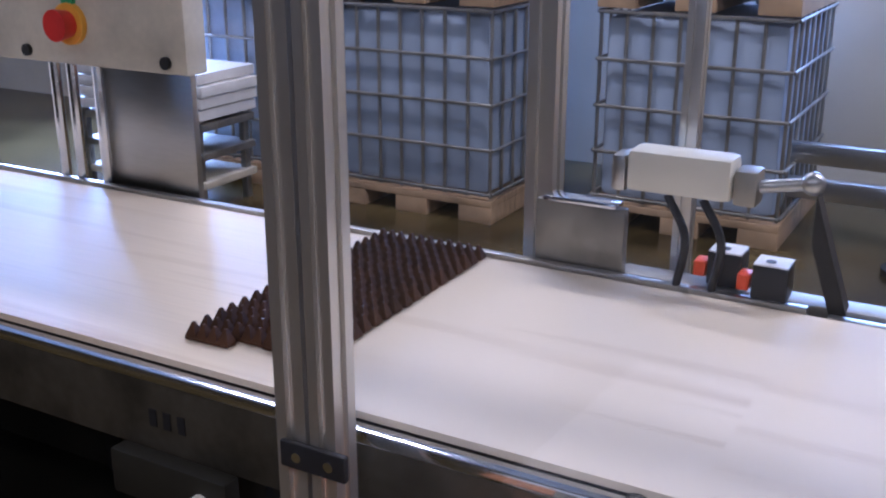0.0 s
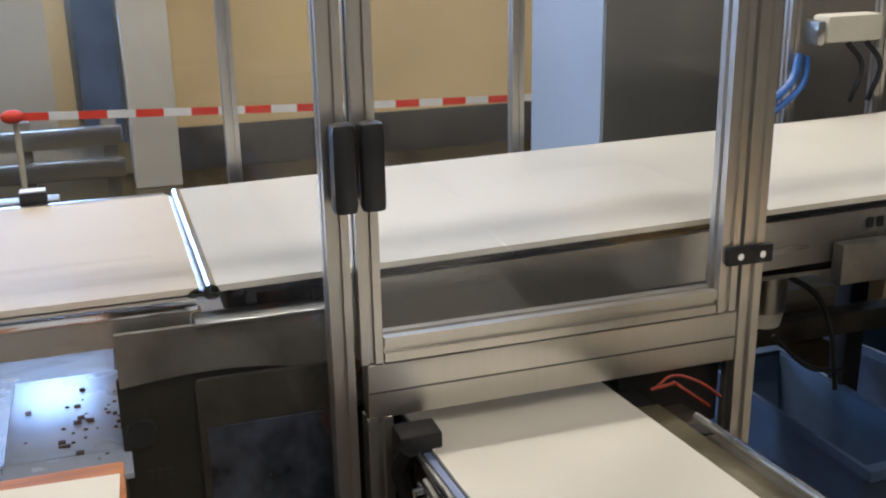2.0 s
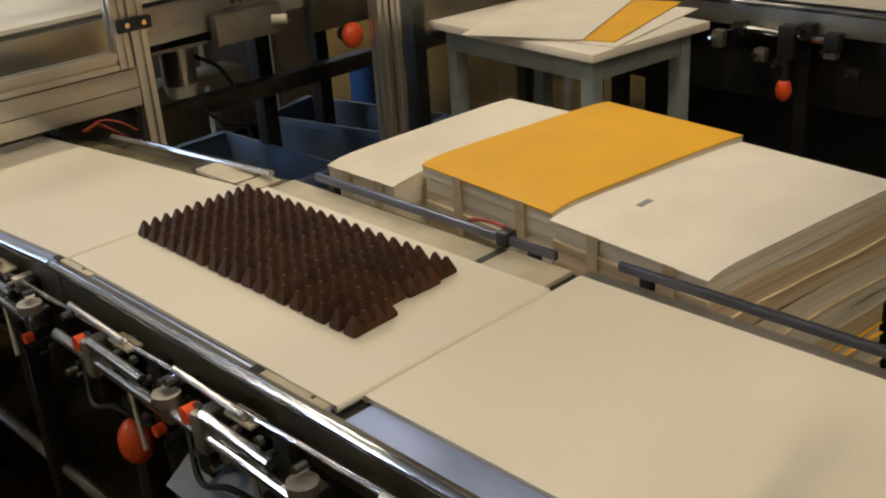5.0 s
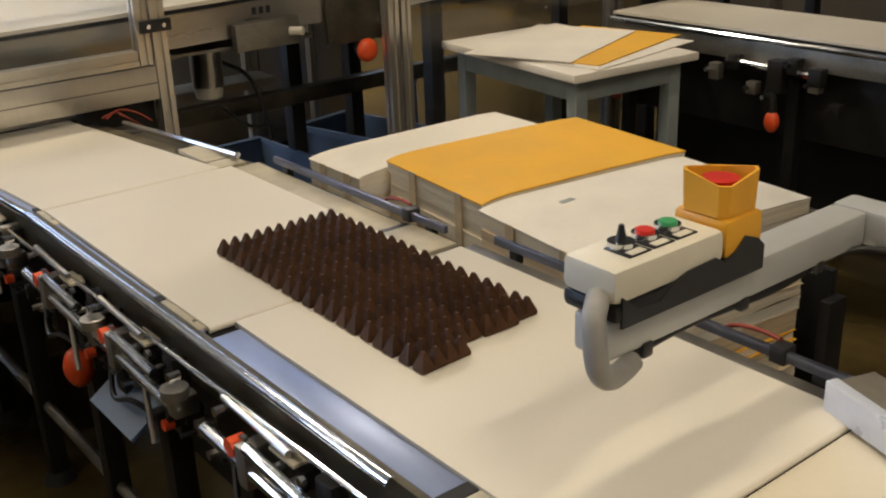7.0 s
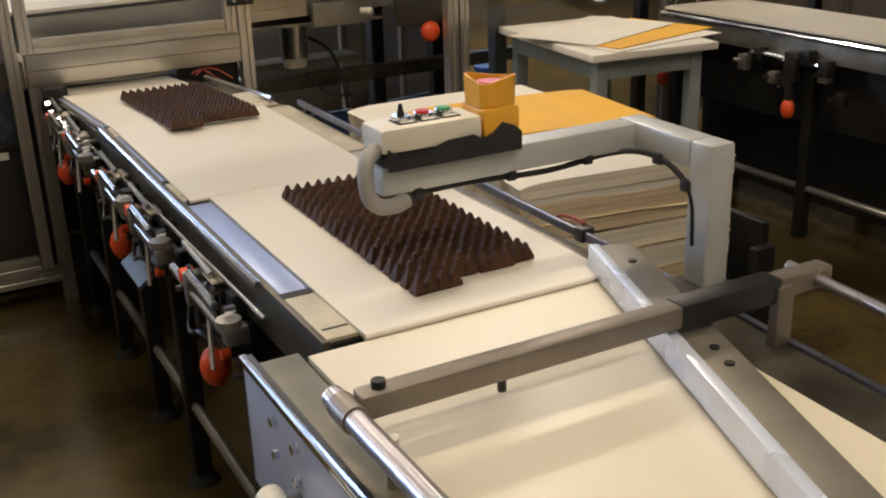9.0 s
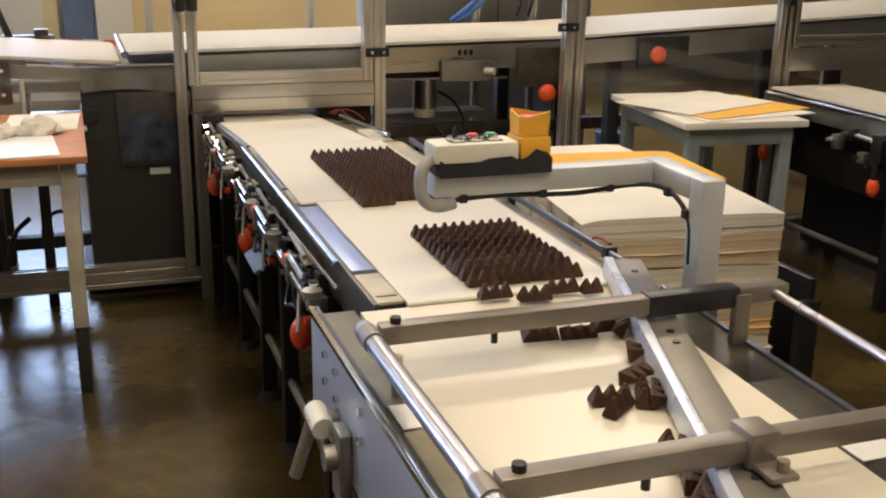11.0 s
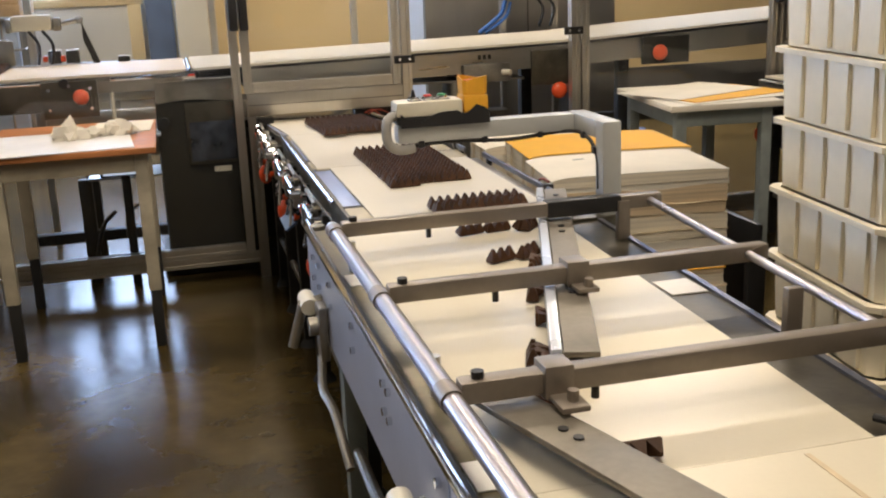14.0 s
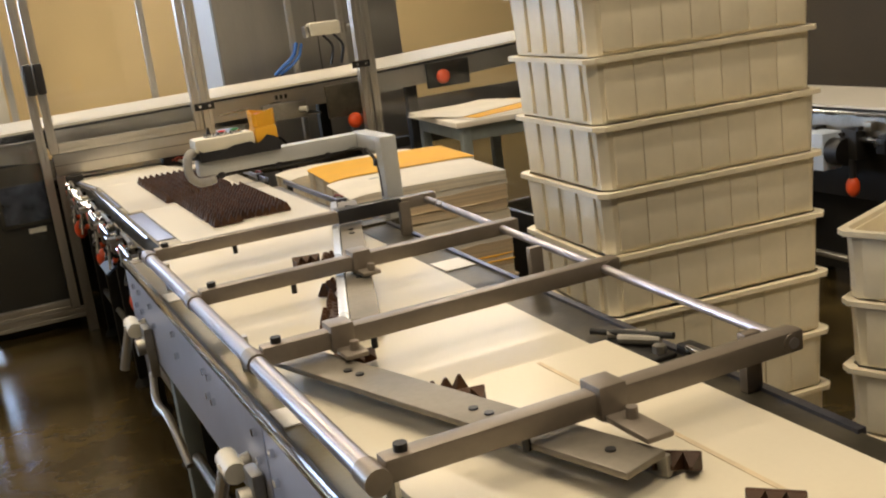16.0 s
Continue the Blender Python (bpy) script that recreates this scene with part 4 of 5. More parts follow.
part("roller", R((1.045, -2.69, 0.795), (1.088, -2.74, 0.797), 0.009, 10), "steel_dull", ft)
part("roller", R((1.045, -2.72, 0.794), (1.088, -2.78, 0.796), 0.009, 10), "steel_dull", ft)
part("arm", R((1.03, -2.66, 0.797), (1.10, -2.80, 0.806), 0.006, 10), "dark", ft)
part("nut", R((1.070, -2.80, 0.785), (1.070, -2.80, 0.798), 0.012, 6), "steel", ft)
part("guard", B(1.080, 1.110, -2.93, -2.83, 0.790, 0.806, 0.004), "black", ft)
part("clip", B(1.075, 1.083, -2.90, -2.86, 0.784, 0.812, 0.002), "chrome", ft)

# ---- control arm ----
ar = thing("pedestal_stand", (1.2, -1.38, 0.75), "grey square tube arm carrying the control box", "stand")
part("post", B(1.176, 1.226, -1.400, -1.350, 0.7765, 1.020, 0.006), "grey", ar)
part("tube", B(1.176, 1.226, -1.350, -1.165, 0.985, 1.032, 0.006), "grey", ar)
part("tube", B(0.700, 1.176, -1.216, -1.166, 0.986, 1.031, 0.006), "grey", ar)
part("foot_plate", B(1.065, 1.235, -1.412, -1.337, 0.7762, 0.784, 0.002), "deck_dark", ar)
part("foot_block", B(1.140, 1.230, -1.407, -1.343, 0.700, 0.776, 0.004), "deck_dark", ar)
bm = bmesh.new()
pipe(bm, [(0.705, -1.196, 1.054), (0.69, -1.209, 1.057), (0.674, -1.22, 1.047), (0.668, -1.228, 1.021), (0.672, -1.23, 0.994), (0.69, -1.226, 0.977), (0.715, -1.22, 0.972), (0.74, -1.214, 0.975)], 0.0125, 12)
part("hose", bm, "cable", ar, "grey flexible hose")
bm = bmesh.new()
pipe(bm, [(0.73, -1.211, 0.979), (0.84, -1.206, 0.982), (1, -1.206, 0.975), (1.12, -1.206, 0.984), (1.17, -1.238, 0.987), (1.176, -1.308, 0.979), (1.178, -1.358, 0.939), (1.178, -1.368, 0.859)], 0.005)
part("cable", bm, "dark", ar)
for c in ((0.76, -1.209, 0.981), (0.93, -1.206, 0.98), (1.08, -1.206, 0.982), (1.176, -1.278, 0.983), (1.177, -1.348, 0.954)):
    part("cable_clip", B(c[0] - 0.008, c[0] + 0.008, c[1] - 0.010, c[1] + 0.010, c[2] - 0.008, c[2] + 0.010, 0.003), "black", ar)
for o in ar.children:
    if o.name.startswith(("tube", "hose", "cable")):
        o.location.z -= 0.012
cbx = thing("control_box", (0.8, -1.142, 1.04), "ivory push-button box with black base and buttons", "control box")
part("base", B(0.682, 0.940, -1.182, -1.098, 1.0255, 1.048, 0.008), "black", cbx)
bm = bmesh.new()
wave = ((0.690, 1.020), (0.690, 1.052), (0.715, 1.036), (0.750, 1.032), (0.775, 1.044), (0.800, 1.051), (0.850, 1.053), (0.868, 1.044), (0.885, 1.050), (0.905, 1.064), (0.930, 1.056), (0.943, 1.046), (0.943, 1.020))
wave = [(x, 1.020 + (z - 1.020) * 1.2) for x, z in wave]
lo = [bm.verts.new((x, -1.1835, z)) for x, z in wave]
hi = [bm.verts.new((x, -1.1800, z)) for x, z in wave]
bm.faces.new(lo)
bm.faces.new(hi[::-1])
for i in range(len(wave)):
    bm.faces.new((lo[i], hi[i], hi[(i + 1) % len(wave)], lo[(i + 1) % len(wave)]))
bmesh.ops.recalc_face_normals(bm, faces=bm.faces)
part("wavy_trim", bm, "black", cbx)
part("body", B(0.680, 0.868, -1.181, -1.099, 1.048, 1.090, 0.010), "ivory", cbx, "ivory plastic body")
part("stop_housing", B(0.870, 0.942, -1.181, -1.099, 1.048, 1.098, 0.010), "yellow", cbx, "yellow housing of the stop button")
sh = bmesh.new()
loops = []
for k, z in ((0.86, 1.098), (0.90, 1.138), (0.82, 1.138), (0.77, 1.108)):
    loops.append([sh.verts.new((0.906 + 0.040 * k * sx, -1.140 + 0.040 * k * sy, z + (0.010 if z > 1.13 and (sx > 0) == (sy < 0) else 0))) for sx, sy in ((-1, -0.72), (-0.72, -1), (0.72, -1), (1, -0.72), (1, 0.72), (0.72, 1), (-0.72, 1), (-1, 0.72))])
for p, q in zip(loops, loops[1:]):
    for i in range(8):
        sh.faces.new((p[i], p[(i + 1) % 8], q[(i + 1) % 8], q[i]))
sh.faces.new(loops[0][::-1])
sh.faces.new(loops[-1])
part("stop_shroud", sh, "yellow", cbx, "open yellow guard round the button")
part("stop_button", R((0.906, -1.140, 1.108), (0.906, -1.140, 1.136), 0.015, 18, 0.023), "red", cbx, "red mushroom button")
for k, (bx, mt) in enumerate(((0.738, "black"), (0.778, "red"), (0.818, "green"))):
    p = part("button_plate", B(bx - 0.018, bx + 0.018, -1.165, -1.125, 1.090, 1.092, 0.001), "black", cbx)
    rg = part("button_ring", R((bx, -1.135, 1.092), (bx, -1.135, 1.099), 0.016, 16), "chrome", cbx)
    part("button", R((bx, -1.135, 1.099), (bx, -1.135, 1.1025 if k else 1.118), 0.012 if k else 0.007, 14, 0.011 if k else 0.003), mt, rg)
    part("plate_label", B(bx - 0.012, bx + 0.012, -1.163, -1.152, 1.092, 1.0928), "ivory", p)

cbx.location = (0.808, -1.190, 1.0335)
cbx.scale = (0.92, 0.92, 0.92)

# ---- stacks of sheets on a pallet ----
pal = thing("pallet", (1.70, -0.04, 0), "dark wooden pallet under the sheet stacks", "pallet")
for k in range(6):
    part("slat", B(1.34, 2.06, -0.62 + 0.2 * k, -0.48 + 0.2 * k, 0.115, 0.135, 0.003), "pallet", pal)
for bx in (1.39, 1.70, 2.01):
    part("bearer", B(bx - 0.04, bx + 0.04, -0.62, 0.54, 0, 0.115, 0.003), "pallet", pal)


def sheet_stack(cx, cy, sx, sy, z, top, label, seed, turn):
    """A pile of bundles, each bundle a little shifted, with a top sheet and paper bands."""
    r = random.Random(seed)
    x0, x1, y0, y1 = cx - sx / 2, cx + sx / 2, cy - sy / 2, cy + sy / 2
    s = thing("sheet_stack", (cx, cy, 0.136), label, "paper stack", "stacks of sheets")
    cuts = [0.136]
    while cuts[-1] < z - 0.047:
        cuts.append(min(cuts[-1] + r.uniform(0.022, 0.060), z - 0.040))
    wave = [[0.0] * 9 if k in (0, len(cuts) - 1) else [0.0035 * math.sin(i * 0.8 + k * 1.3 + seed) + r.uniform(-0.0025, 0.0025) for i in range(9)] for k in range(len(cuts))]

    def rim(q, k, f, dx, dy):
        """One ring of a bundle: nine points along each long side."""
        lift = [wave[k][i] * (1 - f) + wave[k + 1][i] * f for i in range(9)]
        e = [r.uniform(-0.0012, 0.0012) for _ in range(4)]
        near = [(x0 + dx + e[0] + (x1 - x0 + e[1]) * i / 8, y0 + dy + 0.004 + e[2], q + lift[i]) for i in range(9)]
        far = [(x0 + dx + e[0] + (x1 - x0 + e[1]) * i / 8, y1 + dy - 0.004 + e[3], q + lift[i]) for i in reversed(range(9))]
        return near + far

    for k in range(len(cuts) - 1):
        lo, hi = cuts[k], cuts[k + 1]
        dx, dy = r.uniform(-0.006, 0.006), r.uniform(-0.005, 0.005)
        b = bmesh.new()
        n = max(3, int((hi - lo) / 0.006))
        rings = [[b.verts.new(c) for c in rim(lo + (hi - lo) * j / n - (0.0006 if j == n else 0), k, j / n, dx, dy)] for j in range(n + 1)]
        for p, q in zip(rings, rings[1:]):
            for i in range(18):
                b.faces.new((p[i], p[(i + 1) % 18], q[(i + 1) % 18], q[i]))
        b.faces.new(rings[0][::-1])
        b.faces.new(rings[-1])
        part("sheet_block", b, ("paper_old", "paper_old", "paper", "paper_tan")[r.randrange(4)], s)
        if r.random() < 0.45 and k < len(cuts) - 2:
            b = bmesh.new()
            under, over = [[b.verts.new((c[0] * 1.0, c[1], c[2] + d)) for c in rim(hi, k, 1.0, dx + 0.004, dy - 0.004)] for d in (-0.0012, 0.0008)]
            for i in range(18):
                b.faces.new((under[i], under[(i + 1) % 18], over[(i + 1) % 18], over[i]))
            b.faces.new(under[::-1])
            b.faces.new(over)
            part("divider_sheet", b, r.choice(("paper_yellow", "tape_band")), s)
    for lo_z, hi_z, mt, nm, out in ((z - 0.040, z - 0.004, "paper_old", "sheet_block", 0.0), (z - 0.0038, z, top, "top_sheet", 0.003)):
        b = bmesh.new()
        line = [(0.0, 0.012), (0.02, 0.008), (0.06, 0.004), (0.12, 0.001), (0.25, 0.0), (0.60, 0.0), (0.90, 0.002), (1.0, 0.006)]
        loops = []
        for k, dz in line:
            x = x0 - out + (x1 - x0 + 2 * out) * k
            flat = lo_z if nm == "sheet_block" else lo_z - dz
            w0, w1 = y0 - out * 0.3 + r.uniform(0, 0.002), y1 + out * 0.3 - r.uniform(0, 0.002)
            loops.append([b.verts.new(c) for c in ((x, w0, flat), (x, w1, flat), (x, w1, hi_z - dz), (x, w0, hi_z - dz))])
        for p, q in zip(loops, loops[1:]):
            for i in range(4):
                b.faces.new((p[i], p[(i + 1) % 4], q[(i + 1) % 4], q[i]))
        b.faces.new(loops[0][::-1])
        b.faces.new(loops[-1])
        bmesh.ops.recalc_face_normals(b, faces=b.faces)
        part(nm, b, mt, s)
    for bx in (0.30, 0.78):
        yy = y1 - (y1 - y0) * bx
        part("band", B(x0 - 0.0062, x0 - 0.0042, yy - 0.014, yy + 0.014, 0.14, z - 0.010), "tape_band", s, "beige paper band")
    s.rotation_euler.z = radians(turn)
    return s


sheet_stack(1.706, 0.380, 0.655, 0.246, 0.684, "paper", "tall stack of cream separator sheets on pallet", 1, -1.0)
sheet_stack(1.742, 0.003, 0.620, 0.430, 0.718, "paper_yellow", "tall stack of sheets topped with bright yellow", 2, -6.0)
sheet_stack(1.674, -0.420, 0.610, 0.396, 0.712, "paper", "tall stack of cream separator sheets on pallet", 3, -6.5)
sk = thing("black_sleeve", (2.13, -0.45, 0), "black plastic sleeve standing behind the sheet stacks", "sleeve")
part("sheet", B(2.065, 2.09, -0.66, -0.21, 0, 0.50, 0.006), "black", sk)
part("fold", B(2.02, 2.09, -0.69, -0.66, 0, 0.44, 0.006), "black", sk)
lab = thing("paper_slip", (1.55, -0.304, 0.712), "small grey paper slip on the top sheet", "slip")
part("slip", B(1.53, 1.57, -0.312, -0.297, 0.7125, 0.7135), "leg_grey", lab)

# ---- tables ----


def table(at, sx, sy, h, leg_mat, label, group="work tables", apron=True, ext=0.0):
    x, y = at
    t = thing("work_table", (x + sx / 2, y + sy / 2, 0), label, "table", group)
    for lx in (x + 0.05, x + sx - 0.05):
        for ly in (y + 0.05, y + sy - 0.05):
            g = part("leg", B(lx - 0.024, lx + 0.024, ly - 0.024, ly + 0.024, ext, h - 0.03, 0.004), leg_mat, t)
            if ext:
                part("extension", B(lx - 0.020, lx + 0.020, ly - 0.020, ly + 0.020, 0, ext, 0.004), "rubber", g, "black leg extension")
    for ly in (y + 0.04, y + sy - 0.04):
        part("apron", B(x + 0.075, x + sx - 0.075, ly - 0.012, ly + 0.012, h - 0.10, h - 0.03, 0.002), leg_mat, t)
    for lx in (x + 0.04, x + sx - 0.04):
        part("apron", B(lx - 0.012, lx + 0.012, y + 0.075, y + sy - 0.075, h - 0.10, h - 0.03, 0.002), leg_mat, t)
    return t


tr = table((2.31, 0.36), 0.50, 0.73, 0.772, "leg_grey", "grey-legged table with cream top beside the stacks")
part("tabletop", B(2.295, 2.825, 0.345, 1.105, 0.744, 0.772, 0.006), "paper", tr, "cream tabletop")
tr.rotation_euler.z = radians(-6)
for cx, cy, rz, sx, sy, mt, lb, z in ((2.60, 0.60, 8, 0.56, 0.40, "paper", "loose cream sheet lying on the table", 0.773), (2.62, 0.66, 14, 0.58, 0.40, "paper_yellow", "loose bright yellow sheet on the table", 0.777), (2.55, 0.77, 21, 0.58, 0.39, "paper", "loose cream sheet lying on the table", 0.781)):
    sh = thing("loose_sheet", (cx, cy, z), lb, "sheet", "loose sheets")
    part("sheet", box(bmesh.new(), -sx / 2, sx / 2, -sy / 2, sy / 2, 0, 0.003, 0, pose(cx, cy, z, 0, 0, rz)), mt, sh)

tl = table((-0.545, 0.24), 0.62, 0.79, 0.80, "leg", "cream painted table with wooden edge and black leg extensions", ext=0.23)
part("tabletop", B(-0.56, 0.085, 0.225, 1.04, 0.772, 0.795, 0.004), "wood", tl, "orange-brown wooden tabletop")
ps = thing("paper_cover", (-0.22, 0.5, 0.795), "large white paper cover on the wooden table", "paper")
part("sheet", box(bmesh.new(), -0.36, 0.20, -0.27, 0.27, 0, 0.004, 0, pose(-0.21, 0.50, 0.7955, 0, 0, 4)), "tape_white", ps)
tb = thing("paper_sheet", (-0.05, 0.80, 0.8), "flat white sheet beside the crumpled paper", "paper")
part("sheet", box(bmesh.new(), -0.12, 0.12, -0.16, 0.16, 0, 0.003, 0, pose(-0.05, 0.84, 0.7955, 0, 0, -3)), "paper", tb)


def crumple(cx, cy, z, s, seed):
    r = random.Random(seed)
    b = bmesh.new()
    bmesh.ops.create_icosphere(b, subdivisions=3, radius=1.0)
    for v in b.verts:
        k = 0.75 + 0.5 * noise.noise(v.co * 1.7 + Vector((seed, 0, 0))) + 0.3 * noise.noise(v.co * 4.1)
        v.co = Vector((v.co.x * s * k, v.co.y * s * 0.7 * k, max(-0.0, v.co.z) * s * 0.85 * k))
    bmesh.ops.translate(b, verts=b.verts, vec=(cx, cy, z))
    return b


for cx, cy, s, sd in ((-0.24, 0.56, 0.095, 1), (-0.06, 0.62, 0.085, 5), (-0.15, 0.60, 0.06, 9)):
    cr = thing("crumpled_paper", (cx, cy, 0.80), "crumpled cream paper lying on the table", "paper", "crumpled paper")
    part("paper", crumple(cx, cy, 0.800, s, sd), "paper", cr)

# ---- plastic crates ----


def crate(L, W, H):
    """A ribbed stacking crate about its own base: tapered tub, outstanding rim and raised wall panels."""
    c = thing("plastic_crate", (0, 0, 0), "ribbed ivory plastic stacking crate in a tall stack", "crate", "tall crate stack")
    bm = bmesh.new()
    loops = []
    for k, z in ((-0.016, 0.002), (-0.011, H - 0.012), (-0.017, H - 0.012), (-0.021, 0.008)):
        loops.append([bm.verts.new((sx * (L / 2 + k) - (0.018 * sx if c2 == 0 else 0), sy * (W / 2 + k) - (0.018 * sy if c2 == 1 else 0), z)) for sx, sy, c2 in ((-1, -1, 1), (-1, -1, 0), (1, -1, 0), (1, -1, 1), (1, 1, 1), (1, 1, 0), (-1, 1, 0), (-1, 1, 1))])
    for p, q in zip(loops, loops[1:]):
        for i in range(8):
            bm.faces.new((p[i], p[(i + 1) % 8], q[(i + 1) % 8], q[i]))
    bm.faces.new(loops[0])
    bm.faces.new(loops[-1])
    bmesh.ops.recalc_face_normals(bm, faces=bm.faces)
    part("tub", bm, "crate", c)
    bm = bmesh.new()
    loops = []
    for k, z in ((-0.013, H - 0.012), (0.003, H - 0.012), (0.003, H - 0.001), (-0.013, H - 0.001)):
        loops.append([bm.verts.new((sx * (L / 2 + k) - (0.02 * sx if c2 == 0 else 0), sy * (W / 2 + k) - (0.02 * sy if c2 == 1 else 0), z)) for sx, sy, c2 in ((-1, -1, 1), (-1, -1, 0), (1, -1, 0), (1, -1, 1), (1, 1, 1), (1, 1, 0), (-1, 1, 0), (-1, 1, 1))])
    for p, q in zip(loops, loops[1:] + loops[:1]):
        for i in range(8):
            bm.faces.new((p[i], p[(i + 1) % 8], q[(i + 1) % 8], q[i]))
    bmesh.ops.recalc_face_normals(bm, faces=bm.faces)
    part("rim", bm, "crate", c)
    for s in (-1, 1):
        n, span = 7, L - 0.085
        for k in range(n):
            x = -span / 2 + span * (k + 0.5) / n
            y = s * (W / 2 - 0.0118)
            part("wall_panel", B(x - span / n * 0.488, x + span / n * 0.488, y - 0.003, y + 0.003, 0.010, H - 0.017, 0.002), "crate", c)
        n, span = 4, W - 0.085
        for k in range(n):
            y = -span / 2 + span * (k + 0.5) / n
            x = s * (L / 2 - 0.010)
            part("wall_panel", B(x - 0.005, x + 0.005, y - span / n * 0.385, y + span / n * 0.385, 0.010, H - 0.013, 0.002), "crate", c)
    return c


CH = 0.1485
first = crate(0.605, 0.44, CH)
r = random.Random(7)
for cx, cy, rz, n, zb in ((1.682, -2.028, -5.5, 13, 0.028), (2.040, -2.680, 20, 5, 0.086)):
    dl = thing("crate_dolly", (cx, cy, 0), "dark low dolly under stacked crates", "dolly", "crate dollies")
    part("board", box(bmesh.new(), -0.28, 0.28, -0.19, 0.19, 0.0, zb, 0.003, pose(cx, cy, 0, 0, 0, rz)), "dark", dl)
    for k in range(n):
        m = pose(cx + r.uniform(-0.003, 0.003), cy + r.uniform(-0.003, 0.003), zb + CH * k, 0, 0, rz + r.uniform(-0.6, 0.6))
        if n > 6 and k == 0:
            c = first
            c.matrix_world = m
        else:
            c = copy_thing(first, m)
        if n < 6:
            tagged(c, "ribbed ivory plastic crate in a low stack", "crate", "low crate stack")

# ---- bins and drums under the upper conveyor ----


def bin_thing(m, L, W, H, label):
    """An open tapered tub with a turned rim, one shell."""
    t = thing("waste_bin", m.translation, label, "bin", "blue bins")
    for name, ring, closed in (("tub", ((0.86, 0.0), (1.0, H), (0.965, H), (0.83, 0.012)), False), ("rim", ((0.975, H + 0.0005), (1.055, H + 0.0005), (1.055, H - 0.018), (1.072, H - 0.018), (1.072, H + 0.010), (0.975, H + 0.010)), True)):
        bm = bmesh.new()
        loops = [[bm.verts.new(m @ Vector((sx * L / 2 * k, sy * W / 2 * k, z))) for sx, sy in ((-1, -1), (1, -1), (1, 1), (-1, 1))] for k, z in ring]
        for p, q in zip(loops, loops[1:] + (loops[:1] if closed else [])):
            for i in range(4):
                bm.faces.new((p[i], p[(i + 1) % 4], q[(i + 1) % 4], q[i]))
        if not closed:
            bm.faces.new(loops[0][::-1])
            bm.faces.new(loops[-1])
        bmesh.ops.recalc_face_normals(bm, faces=bm.faces)
        part(name, bm, "blue_bin", t)


bin_thing(pose(1.905, 1.66, 0.0, 0, 0, 92), 0.68, 0.26, 0.29, "open blue-grey plastic bin under the conveyor")
bin_thing(pose(2.47, 1.74, 0.0, 0, 0, 102), 0.70, 0.28, 0.29, "open blue-grey plastic bin beside the drum")
dm = thing("blue_drum", (2.92, 2.2, 0), "blue plastic drum behind the bins", "drum")
part("barrel", R((2.92, 2.20, 0), (2.92, 2.20, 0.36), 0.075, 24, 0.07), "blue", dm)
part("lid", R((2.92, 2.20, 0.36), (2.92, 2.20, 0.375), 0.078, 24), "blue", dm)
mc = thing("gear_motor", (1.58, 1.5, 0.64), "steel cylinder motor hanging under the conveyor", "motor")
part("body", R((1.58, 1.50, 0.68), (1.58, 1.50, 0.82), 0.055, 20), "steel", mc)
part("cap", R((1.58, 1.50, 0.64), (1.58, 1.50, 0.68), 0.045, 20, 0.055), "ivory", mc)
part("flange", R((1.58, 1.50, 0.82), (1.58, 1.50, 0.87), 0.03, 14), "dark", mc)
bm = bmesh.new()
pipe(bm, [(1.65, 1.52, 0.75), (1.72, 1.48, 0.70), (1.76, 1.46, 0.60), (1.78, 1.45, 0.45)], 0.007)
pipe(bm, [(1.62, 1.5, 0.60), (1.70, 1.46, 0.52), (1.80, 1.45, 0.50)], 0.006)
part("cable", bm, "black", mc)
bmf = thing("under_frame", (1.9, 1.7, 0), "dark steel cross beam under the conveyor", "frame")
part("beam", B(1.30, 3.4, 1.60, 1.66, 0.52, 0.58, 0.005), "deck_dark", bmf)
part("ledge", B(1.30, 1.96, 1.70, 1.84, 0.585, 0.622, 0.004), "leg", bmf, "cream painted ledge")
part("upright", B(2.03, 2.09, 1.72, 1.78, 0, 0.88, 0.004), "dark", bmf)

# red cables beside the transfer belt end
bm = bmesh.new()
pipe(bm, [(1.03, 1.06, 0.75), (1.06, 1.04, 0.765), (1.08, 1.06, 0.755), (1.10, 1.04, 0.74), (1.15, 1.05, 0.70)], 0.0035)
pipe(bm, [(1.05, 1.08, 0.74), (1.09, 1.085, 0.758), (1.13, 1.06, 0.75), (1.17, 1.04, 0.72)], 0.003)
cbh = thing("cable_bundle", (1.1, 1.06, 0.78), "red and brown cables beside the belt end", "cables")
part("cable", bm, "cable_red", cbh)

